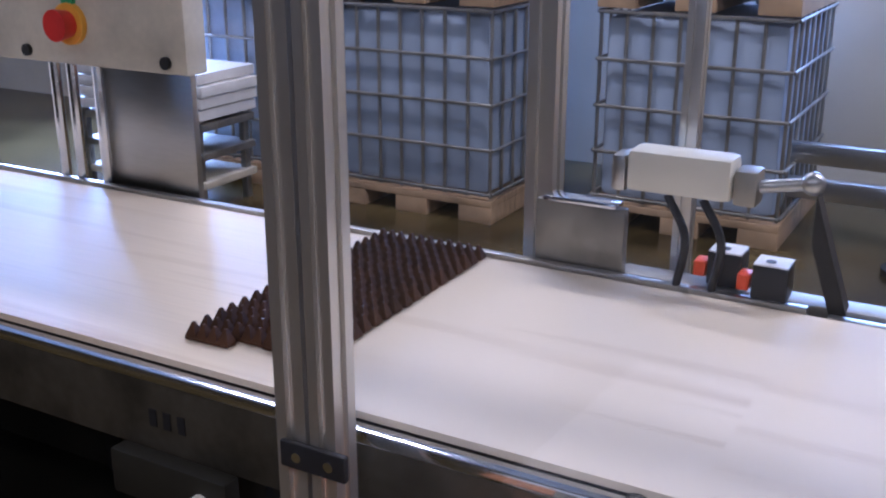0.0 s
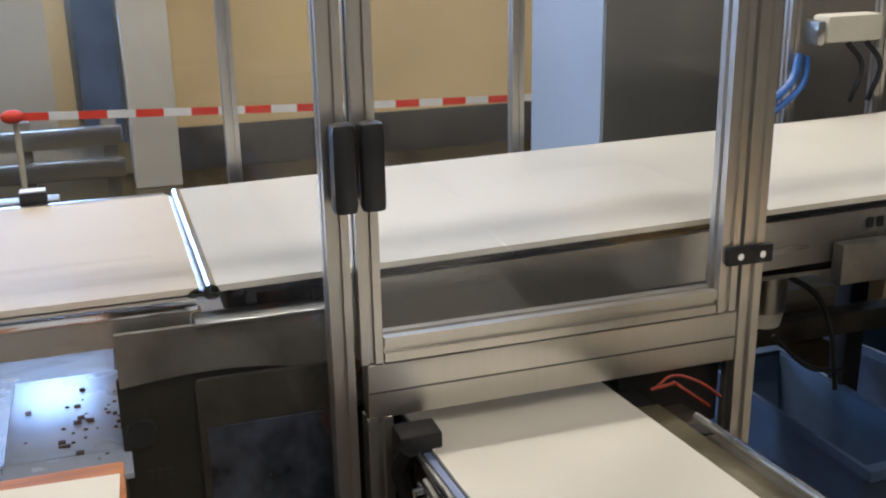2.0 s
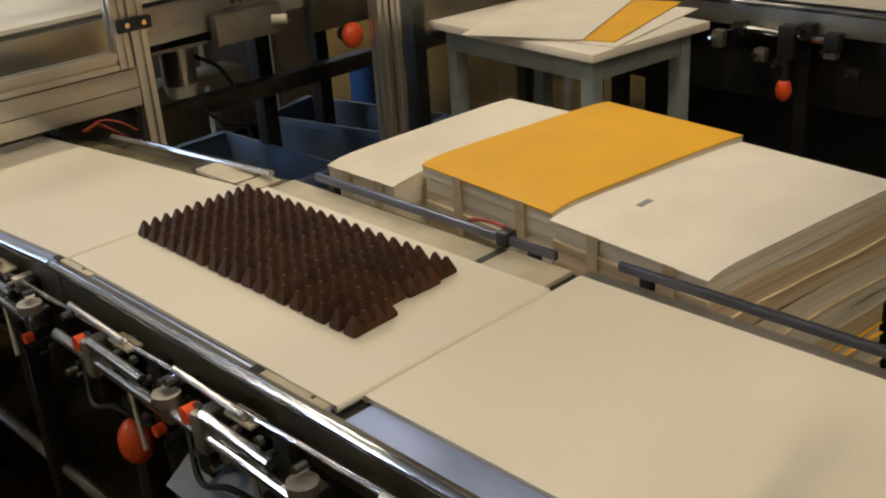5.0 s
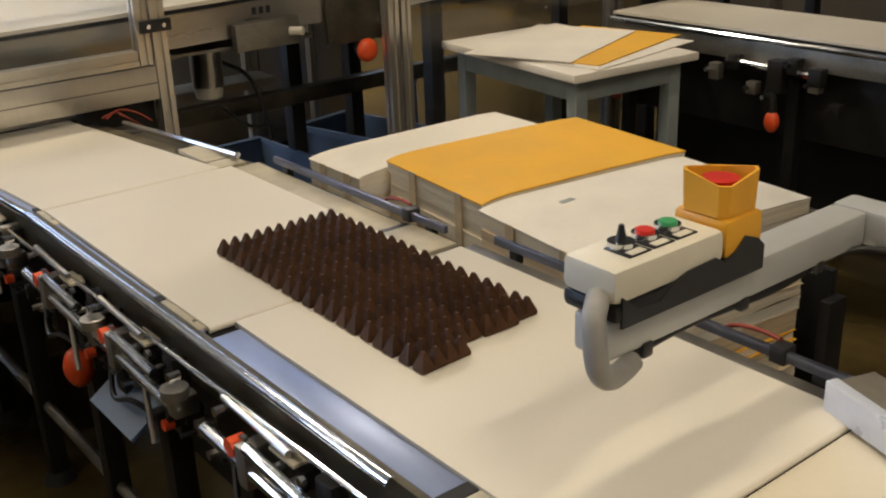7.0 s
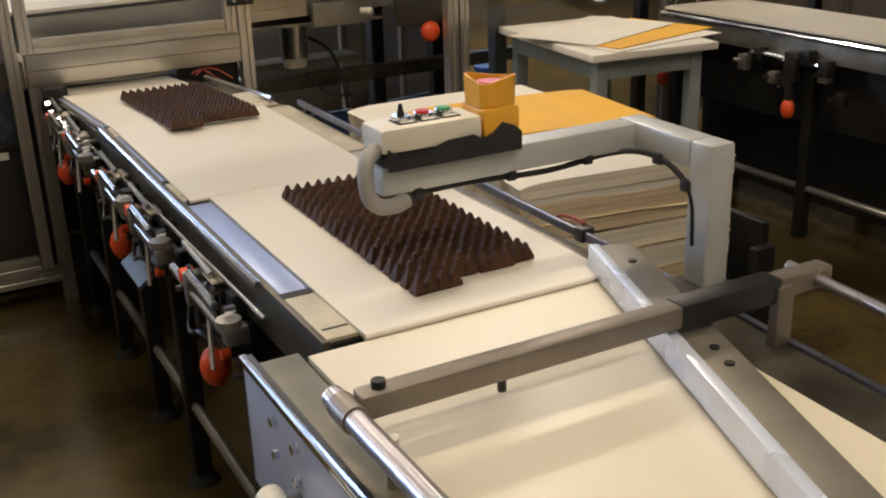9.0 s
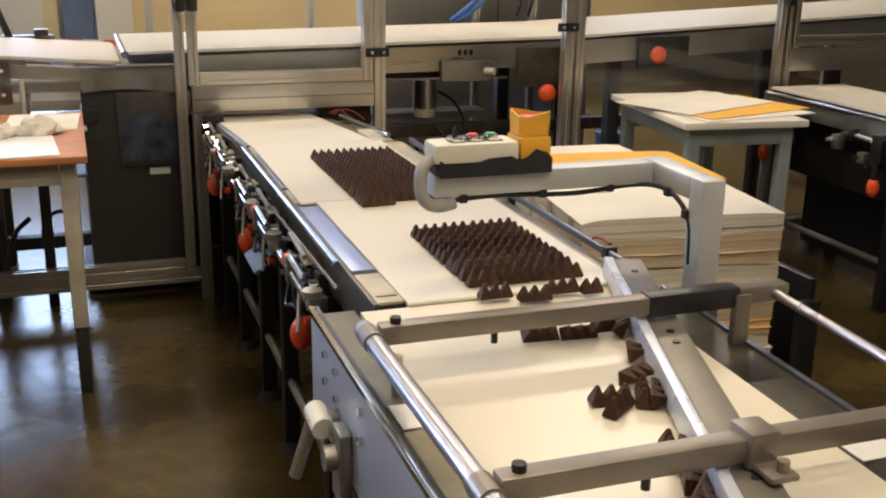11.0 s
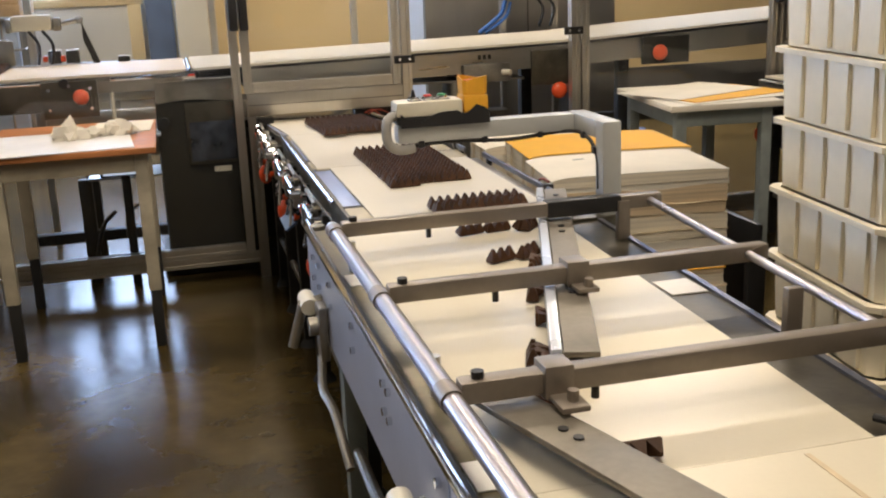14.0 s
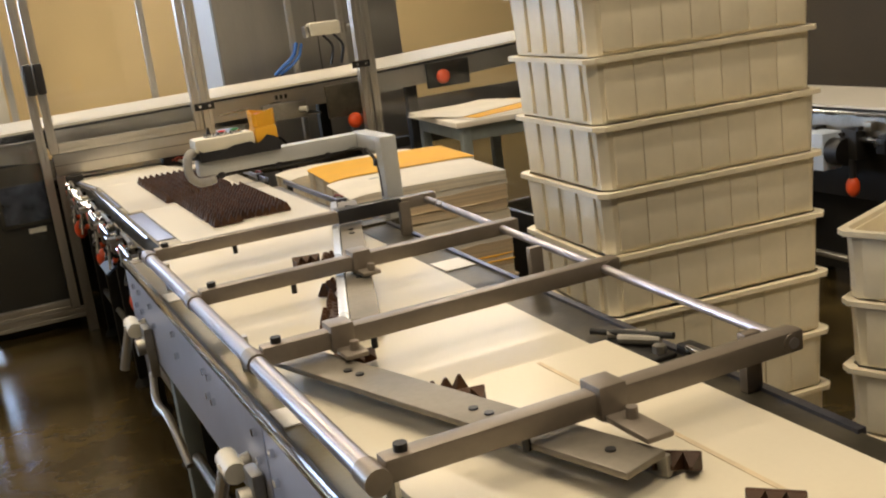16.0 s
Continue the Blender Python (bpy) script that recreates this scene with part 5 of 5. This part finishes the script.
# ---- far side drives ----


def gear_drive(x, y, z, s, name="drive_unit"):
    g = thing(name, (x, y, z), "cream geared motor on steel bracket behind the belt", "motor", "belt drives")
    part("motor", B(x - 0.12 * s, x + 0.10 * s, y - 0.045 * s, y + 0.045 * s, z - 0.04 * s, z + 0.05 * s, 0.016 * s), "ivory", g)
    part("end_cap", B(x - 0.155 * s, x - 0.122 * s, y - 0.04 * s, y + 0.04 * s, z - 0.045 * s, z + 0.035 * s, 0.012 * s), "steel", g)
    part("gearbox", B(x + 0.102 * s, x + 0.15 * s, y - 0.035 * s, y + 0.035 * s, z - 0.045 * s, z + 0.03 * s, 0.010 * s), "steel_dull", g)
    part("shaft", R((x + 0.15 * s, y, z - 0.005), (x + 0.24 * s, y, z + 0.01), 0.014 * s, 12), "steel", g)
    part("head", ball(bmesh.new(), (x + 0.25 * s, y, z + 0.012), 0.024 * s), "steel", g)
    for dx in (-0.03, 0.045):
        part("cable", pipe(bmesh.new(), [(x + dx * s, y - 0.03, z - 0.04 * s), (x + (dx + 0.05) * s, y - 0.05, z - 0.12 * s), (x + (dx + 0.03) * s, y - 0.03, z - 0.24 * s)], 0.008), "black", g)
    return g


gear_drive(-0.475, 2.0, 1.195, 0.88)
dv = thing("drive_bracket", (-0.6, 2.03, 0.9), "dark steel drive bracket behind the belt", "bracket")
part("plate", B(-0.77, -0.585, 1.985, 2.01, 0.975, 1.115, 0.006), "steel_dull", dv)
part("lip", B(-0.75, -0.60, 1.975, 2.02, 1.115, 1.125, 0.004), "chrome", dv)
part("arm", belt_slab(-0.245, 1.19, -0.175, 0.985, 1.99, 2.03, 0.09), "dark", dv)
part("base", B(-0.60, 0.0, 2.0, 2.06, 0.965, 0.985, 0.004), "steel_dull", dv)
for x, y in ((-0.395, 2.03), (-0.305, 1.995)):
    sb = thing("sensor_box", (x, y, 1.02), "black sensor box with white label", "sensor", "sensor boxes")
    part("case", B(x - 0.032, x + 0.032, y - 0.03, y + 0.03, 0.99, 1.055, 0.006), "black", sb)
    lb = part("label", B(x - 0.030, x + 0.030, y - 0.030, y + 0.028, 1.0555, 1.058), "tape_white", sb)
    part("window", R((x - 0.004, y - 0.006, 1.058), (x - 0.004, y - 0.006, 1.0595), 0.009, 10), "black", lb)
    part("clip", B(x - 0.06, x - 0.037, y - 0.02, y + 0.02, 1.0, 1.03, 0.004), "orange", sb)
ls = thing("limit_switch", (0.05, 1.99, 0.99), "small black switch with white top by the belt", "sensor")
part("case", B(-0.085, -0.025, 1.975, 2.01, 0.985, 1.012, 0.005), "black", ls)
part("top", B(-0.083, -0.027, 1.976, 2.009, 1.0125, 1.015), "tape_white", ls)
gear_drive(2.28, 2.14, 1.25, 0.9)
hs = thing("blue_hose", (2.06, 2.06, 1.0), "blue air hoses tied to a post", "hose")
bm = bmesh.new()
pipe(bm, [(2.07, 2.09, 1.19), (2.03, 2.06, 1.12), (1.95, 2.05, 1.06), (1.90, 2.06, 1.02)], 0.012)
pipe(bm, [(2.10, 2.09, 1.18), (2.06, 2.05, 1.11), (1.98, 2.04, 1.05), (1.93, 2.05, 1.02)], 0.010)
part("hose", bm, "blue", hs)
# control panel and uprights on the far side of the infeed belt
pn = thing("operator_station", (-1.9, 1.98, 1.0), "beige control panel with red emergency button", "control panel")
part("panel", B(-2.24, -1.60, 1.95, 2.02, 1.345, 1.80, 0.008), "leg", pn)
sb2 = part("stop_collar", R((-1.955, 1.95, 1.445), (-1.955, 1.935, 1.445), 0.05, 20), "yellow", pn, "yellow stop collar")
part("stop_button", R((-1.955, 1.935, 1.445), (-1.955, 1.895, 1.445), 0.032, 18, 0.038), "red", sb2, "red emergency stop button")
part("stop_base", R((-1.955, 1.955, 1.50), (-1.955, 1.94, 1.50), 0.02, 12), "green", pn)
for sx in (-2.12, -1.66):
    part("screw", R((sx, 1.95, 1.372), (sx, 1.94, 1.372), 0.015, 10), "dark", pn)
part("stand_plate", B(-1.93, -1.640, 2.0, 2.02, 0.96, 1.29, 0.003), "steel", pn)
for sx in (-2.08, -2.02, -1.93):
    part("upright", R((sx, 1.99, 0.96), (sx, 1.99, 1.287), 0.014, 10), "chrome", pn)
part("lower_leg", B(-2.2, -1.65, 1.985, 2.03, 0.0, 0.96, 0.004), "dark", pn)
for o in pn.children:
    o.location += Vector((-0.024, 0, 0)) if o.name.startswith(("upright", "lower_leg", "stand_plate")) else Vector((-0.024, 0, -0.058))

# ---- neighbouring line to the east ----
nl = thing("side_conveyor", (3.3, -0.6, 0), "narrow white belt conveyor on dark legs", "conveyor")
part("belt", belt_slab(3.08, 0.80, 3.48, 0.80, -2.6, 0.98, 0.01), "belt", nl, "white conveyor belt")
part("side_plate", B(3.045, 3.065, -2.6, 0.98, 0.70, 0.785, 0.003), "steel_dull", nl)
part("side_rail", R((3.04, 0.95, 0.78), (3.04, -2.6, 0.78), 0.010, 10), "chrome", nl)
part("bed", B(3.08, 3.48, -2.6, 0.97, 0.71, 0.788), "dark", nl)
for ly in (0.9, 0.15, -0.75, -1.7, -2.5):
    for lx in (3.10, 3.46):
        part("leg", B(lx - 0.022, lx + 0.022, ly - 0.022, ly + 0.022, 0, 0.71, 0.004), "dark", nl)
part("stretcher", R((3.10, 0.9, 0.20), (3.10, -2.5, 0.20), 0.014, 10), "steel_dull", nl)
# Box and panel are added to blacken the space below this belt.
part("under_tray", B(3.12, 3.44, -2.5, 0.90, 0.44, 0.705, 0.004), "dark", nl, "added dark box standing for shade under the belt")
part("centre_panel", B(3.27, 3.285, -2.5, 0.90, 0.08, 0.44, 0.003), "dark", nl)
part("far_rail", R((3.50, 0.95, 0.78), (3.50, -2.6, 0.78), 0.010, 10), "chrome", nl)
for ky in (0.88, 0.17, -0.6, -1.35):
    u = part("tension_unit", R((3.02, ky + 0.16, 0.70), (3.02, ky - 0.14, 0.69), 0.011, 10), "chrome", nl)
    part("clamp", B(2.99, 3.04, ky - 0.03, ky + 0.03, 0.62, 0.73, 0.006), "dark", u)
    part("clamp", B(3.0, 3.04, ky - 0.17, ky - 0.12, 0.66, 0.72, 0.006), "dark", u)
    part("stem", R((3.0, ky, 0.62), (3.0, ky, 0.53), 0.014, 8), "dark", u)
    rr = random.Random(int(ky * 100))
    for j in range(7):
        yy, zz = ky + 0.26 - 0.08 * j, rr.uniform(0.60, 0.76)
        part("block", B(rr.uniform(2.985, 3.01), 3.042, yy - 0.02, yy + 0.02, zz - rr.uniform(0.03, 0.06), zz, 0.004), rr.choice(("dark", "dark", "steel_dull", "steel_blue")), u)
        part("nut", R((2.975, yy + 0.01, zz - 0.02), (3.0, yy + 0.01, zz - 0.02), 0.008, 8), rr.choice(("chrome", "dark")), u)
    part("knob", ball(bmesh.new(), (3.0, ky, 0.52), 0.034, 0.7, 0.8, 1.15), "orange", u, "orange plastic knob")
mb = thing("blue_motor", (3.0, -1.2, 0.6), "blue-grey motor box on the side conveyor", "motor")
part("case", B(2.93, 3.03, -1.28, -1.10, 0.58, 0.72, 0.01), "pale_blue", mb)
part("cooling_cap", R((2.98, -1.28, 0.65), (2.98, -1.34, 0.65), 0.05, 16), "dark", mb)

# pale boards stacked on a low rack beyond the infeed belt
bs = thing("board_rack", (-4.25, 4.6, 0), "low grey rack carrying stacked white boards", "rack")
for k in range(4):
    part("board", B(-4.72 + 0.01 * (k % 2), -3.80 + 0.012 * (k % 3), 4.35, 4.82, 0.52 + 0.065 * k, 0.578 + 0.065 * k, 0.006), "tape_white", bs)
for k, z in enumerate((0.14, 0.30, 0.46)):
    part("shelf", B(-4.72, -3.80, 4.36, 4.80, z, z + 0.04, 0.004), "steel_dull" if k else "leg", bs)
for lx in (-4.70, -3.85):
    for ly in (4.38, 4.76):
        part("leg", B(lx - 0.02, lx + 0.02, ly - 0.02, ly + 0.02, 0, 0.515, 0.003), "steel_dull", bs)

# ---- tanks, barrier and tape at the north wall ----


def tank(x, y, z, label):
    t = thing("caged_tank", (x, y, z), label, "tank", "caged tanks")
    part("bottle", B(x - 0.46, x + 0.46, y - 0.46, y + 0.46, z + 0.15, z + 1.10, 0.05), "ibc", t)
    for k in range(8):
        d = -0.48 + 0.96 * k / 7
        for s in (-1, 1):
            part("cage_bar", R((x + d, y + s * 0.48, z + 0.14), (x + d, y + s * 0.48, z + 1.13), 0.010, 6), "steel_dull", t)
            if 0 < k < 7:
                part("cage_bar", R((x + s * 0.48, y + d, z + 0.14), (x + s * 0.48, y + d, z + 1.13), 0.010, 6), "steel_dull", t)
    for k in range(5):
        zz = z + 0.16 + 0.24 * k
        bm = bmesh.new()
        for s in (-1, 1):
            rod(bm, (x - 0.49, y + s * 0.495, zz), (x + 0.49, y + s * 0.495, zz), 0.010, 6)
            rod(bm, (x + s * 0.495, y - 0.49, zz), (x + s * 0.495, y + 0.49, zz), 0.010, 6)
        part("ring", bm, "steel_dull", t)
    for k in range(3):
        part("skid", B(x - 0.5 + 0.4 * k, x - 0.3 + 0.4 * k, y - 0.5, y + 0.5, z + 0.0, z + 0.09, 0.004), "pallet", t)
    part("deck", B(x - 0.5, x + 0.5, y - 0.5, y + 0.5, z + 0.09, z + 0.13, 0.004), "pallet", t)


for x, y in ((-2.85, 5.45), (-3.95, 5.5), (-1.42, 5.75)):
    for z in (0.0, 1.14):
        tank(x, y, z, "grey caged liquid tank on wooden pallet")
br = thing("steel_barrier", (-0.25, 5.5, 0), "low galvanised steel barrier", "barrier")
for z in (0.22, 0.40):
    part("beam", B(-1.1, 0.22, 5.48, 5.54, z, z + 0.11, 0.02), "steel", br)
for x in (-1.0, -0.3, 0.15):
    part("post", B(x - 0.04, x + 0.04, 5.54, 5.60, 0, 0.55, 0.004), "steel_dull", br)
tp = thing("tape_stand", (-0.30, 5.2, 0), "thin post with red and white barrier tape", "barrier")
part("post", R((-0.30, 5.2, 0.0), (-0.30, 5.2, 0.64), 0.016, 10), "leg", tp)
part("base", R((-0.30, 5.2, 0.0), (-0.30, 5.2, 0.03), 0.13, 20), "dark", tp)
bm = bmesh.new()
ball(bm, (-0.31, 5.17, 0.65), 0.045, 1.3, 0.6, 0.8)
part("knot", bm, "tape_red", tp)
bt = thing("barrier_tape", (0.9, 5.3, 0.6), "stretched red and white barrier tape", "tape")
n = 30
for k in range(n):
    a, b2 = k / n, (k + 1) / n
    pa, pb = (Vector((-0.28 + 4.3 * q, 5.18 + 0.12 * q, 0.645 - 0.02 * math.sin(math.pi * q) - 0.14 * q)) for q in (a, b2))
    bm = bmesh.new()
    v = [bm.verts.new(p) for p in (pa + Vector((0, 0, -0.021)), pb + Vector((0, 0, -0.021)), pb + Vector((0, 0, 0.021)), pa + Vector((0, 0, 0.021)))]
    f = bm.faces.new(v)
    g = bmesh.ops.extrude_face_region(bm, geom=[f])
    bmesh.ops.translate(bm, verts=[e for e in g["geom"] if isinstance(e, bmesh.types.BMVert)], vec=(0, 0.002, 0))
    part("stripe", bm, "tape_red" if k % 2 == 0 else "tape_white", bt)
ep = thing("tape_post", (4.03, 5.3, 0), "thin post at the tape's end", "post")
part("post", R((4.035, 5.3, 0), (4.035, 5.3, 0.56), 0.016, 10), "leg", ep)

# ---- chocolate bars ----
PITCH, ROW, NROW = 0.0228, 0.0322, 19
GROUPS = ((3, 0.0), (3, 0.0), (3, 0.0), (2, 0.0))


def bar_mesh(n):
    """A chocolate bar with n pointed peaks in line along x."""
    b = bmesh.new()
    L = n * PITCH * 0.97
    box(b, -L / 2, L / 2, -0.0122, 0.0122, 0, 0.006, 0.002)
    for k in range(n):
        x = (k - (n - 1) / 2) * PITCH * 0.97
        lo = [(-0.0108, -0.0115, 0.006), (0.0108, -0.0115, 0.006), (0.0108, 0.0115, 0.006), (-0.0108, 0.0115, 0.006)]
        hi = [(-0.0020, -0.0028, 0.0285), (0.0020, -0.0028, 0.0285), (0.0020, 0.0028, 0.0285), (-0.0020, 0.0028, 0.0285)]
        v = [b.verts.new((x + p[0], p[1], p[2])) for p in lo + hi]
        for f in ((4, 5, 6, 7), (0, 1, 5, 4), (1, 2, 6, 5), (2, 3, 7, 6), (3, 0, 4, 7)):
            b.faces.new([v[i] for i in f])
    me = bpy.data.meshes.new("chocolate_bar")
    b.to_mesh(me)
    b.free()
    me.materials.append(M["choc"])
    return me


BAR = {2: bar_mesh(2), 3: bar_mesh(3), 4: bar_mesh(4)}


def layout(seed):
    """Places of the bars of one batch about its middle: peaks, x, y, turn."""
    r = random.Random(seed)
    out = []
    for i in range(NROW):
        y = (i - (NROW - 1) / 2) * ROW
        groups = ((4, 0),) if i == 0 else GROUPS
        x = -5.5 * PITCH
        for n, _ in groups:
            out.append((n, x + n * PITCH / 2 + r.uniform(-0.001, 0.001), y + r.uniform(-0.002, 0.002) * (2.5 if i < 4 else 1), r.uniform(-2.5, 2.5)))
            x += n * PITCH
    return out


def batch(seed):
    t = thing("chocolate_batch", (0, 0, 0), "dense rows of dark chocolate bars with pointed peaks", "chocolate", "batches of bars")
    for n, x, y, a in layout(seed):
        o = new("chocolate_bar", BAR[n])
        o.parent, o.matrix_basis = t, pose(x, y, 0, 0, 0, a)
    return t


def lane(y):
    """The batch's middle across the transfer belt."""
    return 0.820 - 0.045 * min(0.0, y - 0.2)


def on_belt(y):
    """A batch's pose with its middle at y: it lies on the level run, the falling run, or bridges both."""
    a, b = ramp(y - 0.305), ramp(min(y + 0.305, 1.2))
    mid = max((a + b) / 2, (a + b) / 2 + 0.800 - a - (b - a) * (0.229 - y + 0.305) / 0.61 if abs(y - 0.229) < 0.305 else 0)
    return pose(lane(y), y, mid + 0.001, math.degrees(math.atan2(b - a, 0.61)), 0, 0)


PIVOT, UZ = -0.235, 0.987


def upper(x, tip=0.0):
    """A batch on the infeed belt, and on the tipped end of it."""
    if x <= PIVOT or tip == 0:
        return pose(x, 1.640, UZ)
    d = x - PIVOT
    return pose(PIVOT + d * math.cos(radians(tip)), 1.640, UZ - d * math.sin(radians(tip)), 0, tip, 0)


def batch_rows(t0, tail):
    """From the infeed belt over the tipping end to the transfer belt; t0 is when the cycle starts at x = -0.98."""
    v = 0.78
    rows = []
    if t0 > 0:
        rows.append((0.0, upper(-0.98 - v * t0)))
    for dt, x, tip in ((0.0, -0.98, 0), (0.5, -0.59, 0), (1.0, -0.195, 0), (1.2, -0.06, 1), (1.3, 0.045, 13), (1.5, 0.175, 15), (1.65, 0.26, 15)):
        if t0 + dt >= 0:
            rows.append((t0 + dt, upper(x, tip)))
    for dt, x, y, z in ((1.82, 0.44, 1.64, 0.757), (2.3, 0.68, 1.64, 0.744), (2.7, 0.76, 1.66, 0.741), (3.1, 0.765, 1.70, 0.741)):
        rows.append((t0 + dt, pose(x, y, z)))
    rows += [(t, on_belt(y + 0.305)) for t, y in tail]
    return [r for r in rows if r[0] <= 16.0]


TAIL1 = [(3.4, 1.30), (3.5, 1.08), (4.0, 0.51), (4.5, -0.01), (5.0, -0.40), (5.2, -0.50), (5.6, -0.60), (7.3, -0.915), (7.5, -0.955), (8.2, -1.08), (9.0, -1.22), (9.5, -1.285), (10.5, -1.42), (12.0, -1.61), (14.5, -1.83), (16.0, -1.95)]
TAIL2 = [(7.85, 1.30), (8.0, 1.08), (8.5, 0.57), (9.0, 0.045), (9.5, -0.35), (9.8, -0.48), (10.6, -0.58), (12.0, -0.73), (12.5, -0.778), (13.5, -0.88), (14.0, -0.93), (14.5, -0.98), (15.5, -1.055), (16.0, -1.09)]
TAIL3 = [(12.35, 1.30), (12.5, 1.05), (13.0, 0.50), (13.3, 0.22), (13.6, 0.12), (14.0, 0.066), (14.5, -0.05), (15.0, -0.20), (15.5, -0.36), (16.0, -0.488)]


def glide(rows, t):
    """The pose between two rows, on a straight line."""
    if t <= rows[0][0]:
        return rows[0][1]
    for (a, ma), (b, mb_) in zip(rows, rows[1:]):
        if a <= t <= b:
            return ma.lerp(mb_, (t - a) / (b - a))
    return rows[-1][1]


def guide_x(y):
    return 1.062 - 0.338 * (-1.27 - y)


def motions():
    walk(flap, [(t, pose(PIVOT, 1.61, 0.985, 0, a, 0)) for t, a in FLAP])
    for t0, tail, seed in ((4.5, TAIL2, 12), (9.0, TAIL3, 13)):
        walk(batch(seed), batch_rows(t0, tail))
    walk(batch(14), [(0.0, upper(-0.42 - 0.78 * 14.5)), (14.5, upper(-0.42)), (15.0, upper(-0.10)), (15.1, upper(-0.03, 8)), (15.2, upper(0.03, 15)), (15.5, upper(0.235, 15)), (15.65, pose(0.42, 1.64, 0.758)), (16.0, pose(0.62, 1.64, 0.748))])
    # the first batch breaks up bar by bar on the sorting belt
    rows = batch_rows(0.0, TAIL1)
    keys = [t for t, _ in rows]
    rnd = random.Random(31)
    for n, lx, ly, a in layout(11):
        o = tagged(new("chocolate_bar", BAR[n]), "dark chocolate bar with pointed peaks on the belt", "chocolate", "loose bars")
        local = pose(lx, ly, 0, 0, 0, a)
        lo, hi = 9.0, 16.0
        for _ in range(30):
            mid = (lo + hi) / 2
            if (glide(rows, mid) @ local).translation.y > -1.301:
                lo = mid
            else:
                hi = mid
        leave = lo
        mine = [(t, glide(rows, t) @ local) for t in keys if t < leave - 0.05]
        if leave < 15.9:
            p = (glide(rows, leave) @ local).translation
            mine.append((leave, pose(p.x, p.y, 0.801, 0, 0, a)))
            t, x, y, turn, tilt = leave, p.x, p.y, a, 0.0
            pace, spin, side, fall = rnd.uniform(0.64, 0.94), rnd.uniform(-60, 75), rnd.uniform(0.0, 0.018), rnd.choice((0.0, 88.0, 88.0))
            while t < 16.0 and y > -7.0:
                t += 0.12
                y -= 0.12 * (pace if y > -2.4 else 1.8) * rnd.uniform(0.93, 1.0)
                if y > -2.40:
                    lim = guide_x(y) - 0.030 - side
                    if x > lim:
                        x, turn = lim, turn + (71 - turn) * 0.45
                    else:
                        turn += spin * 0.12
                elif y > -3.30:
                    lim = 0.615 + 0.285 * (-2.46 - y) + side
                    x = max(x - 0.02, lim)
                    turn += (-70 - turn) * 0.3
                mine.append((t, pose(x, y, 0.7950 + 0.0125 * min(1, tilt / 85), tilt, 0, turn)))
                tilt = min(fall, tilt + 24)
        if mine[-1][0] < 16.0:
            mine.append((16.0, mine[-1][1] if leave < 15.9 else glide(rows, 16.0) @ local))
        walk(o, mine)


FLAP = [(0.0, 0), (1.2, 0), (1.3, 12), (1.4, 15), (1.8, 15), (1.9, 6), (2.0, 0), (5.7, 0), (5.9, 15), (6.35, 15), (6.55, 0), (10.2, 0), (10.4, 15), (10.85, 15), (11.05, 0), (15.0, 0), (15.15, 14), (15.3, 15), (15.75, 15), (15.95, 0), (16.0, 0)]
motions()
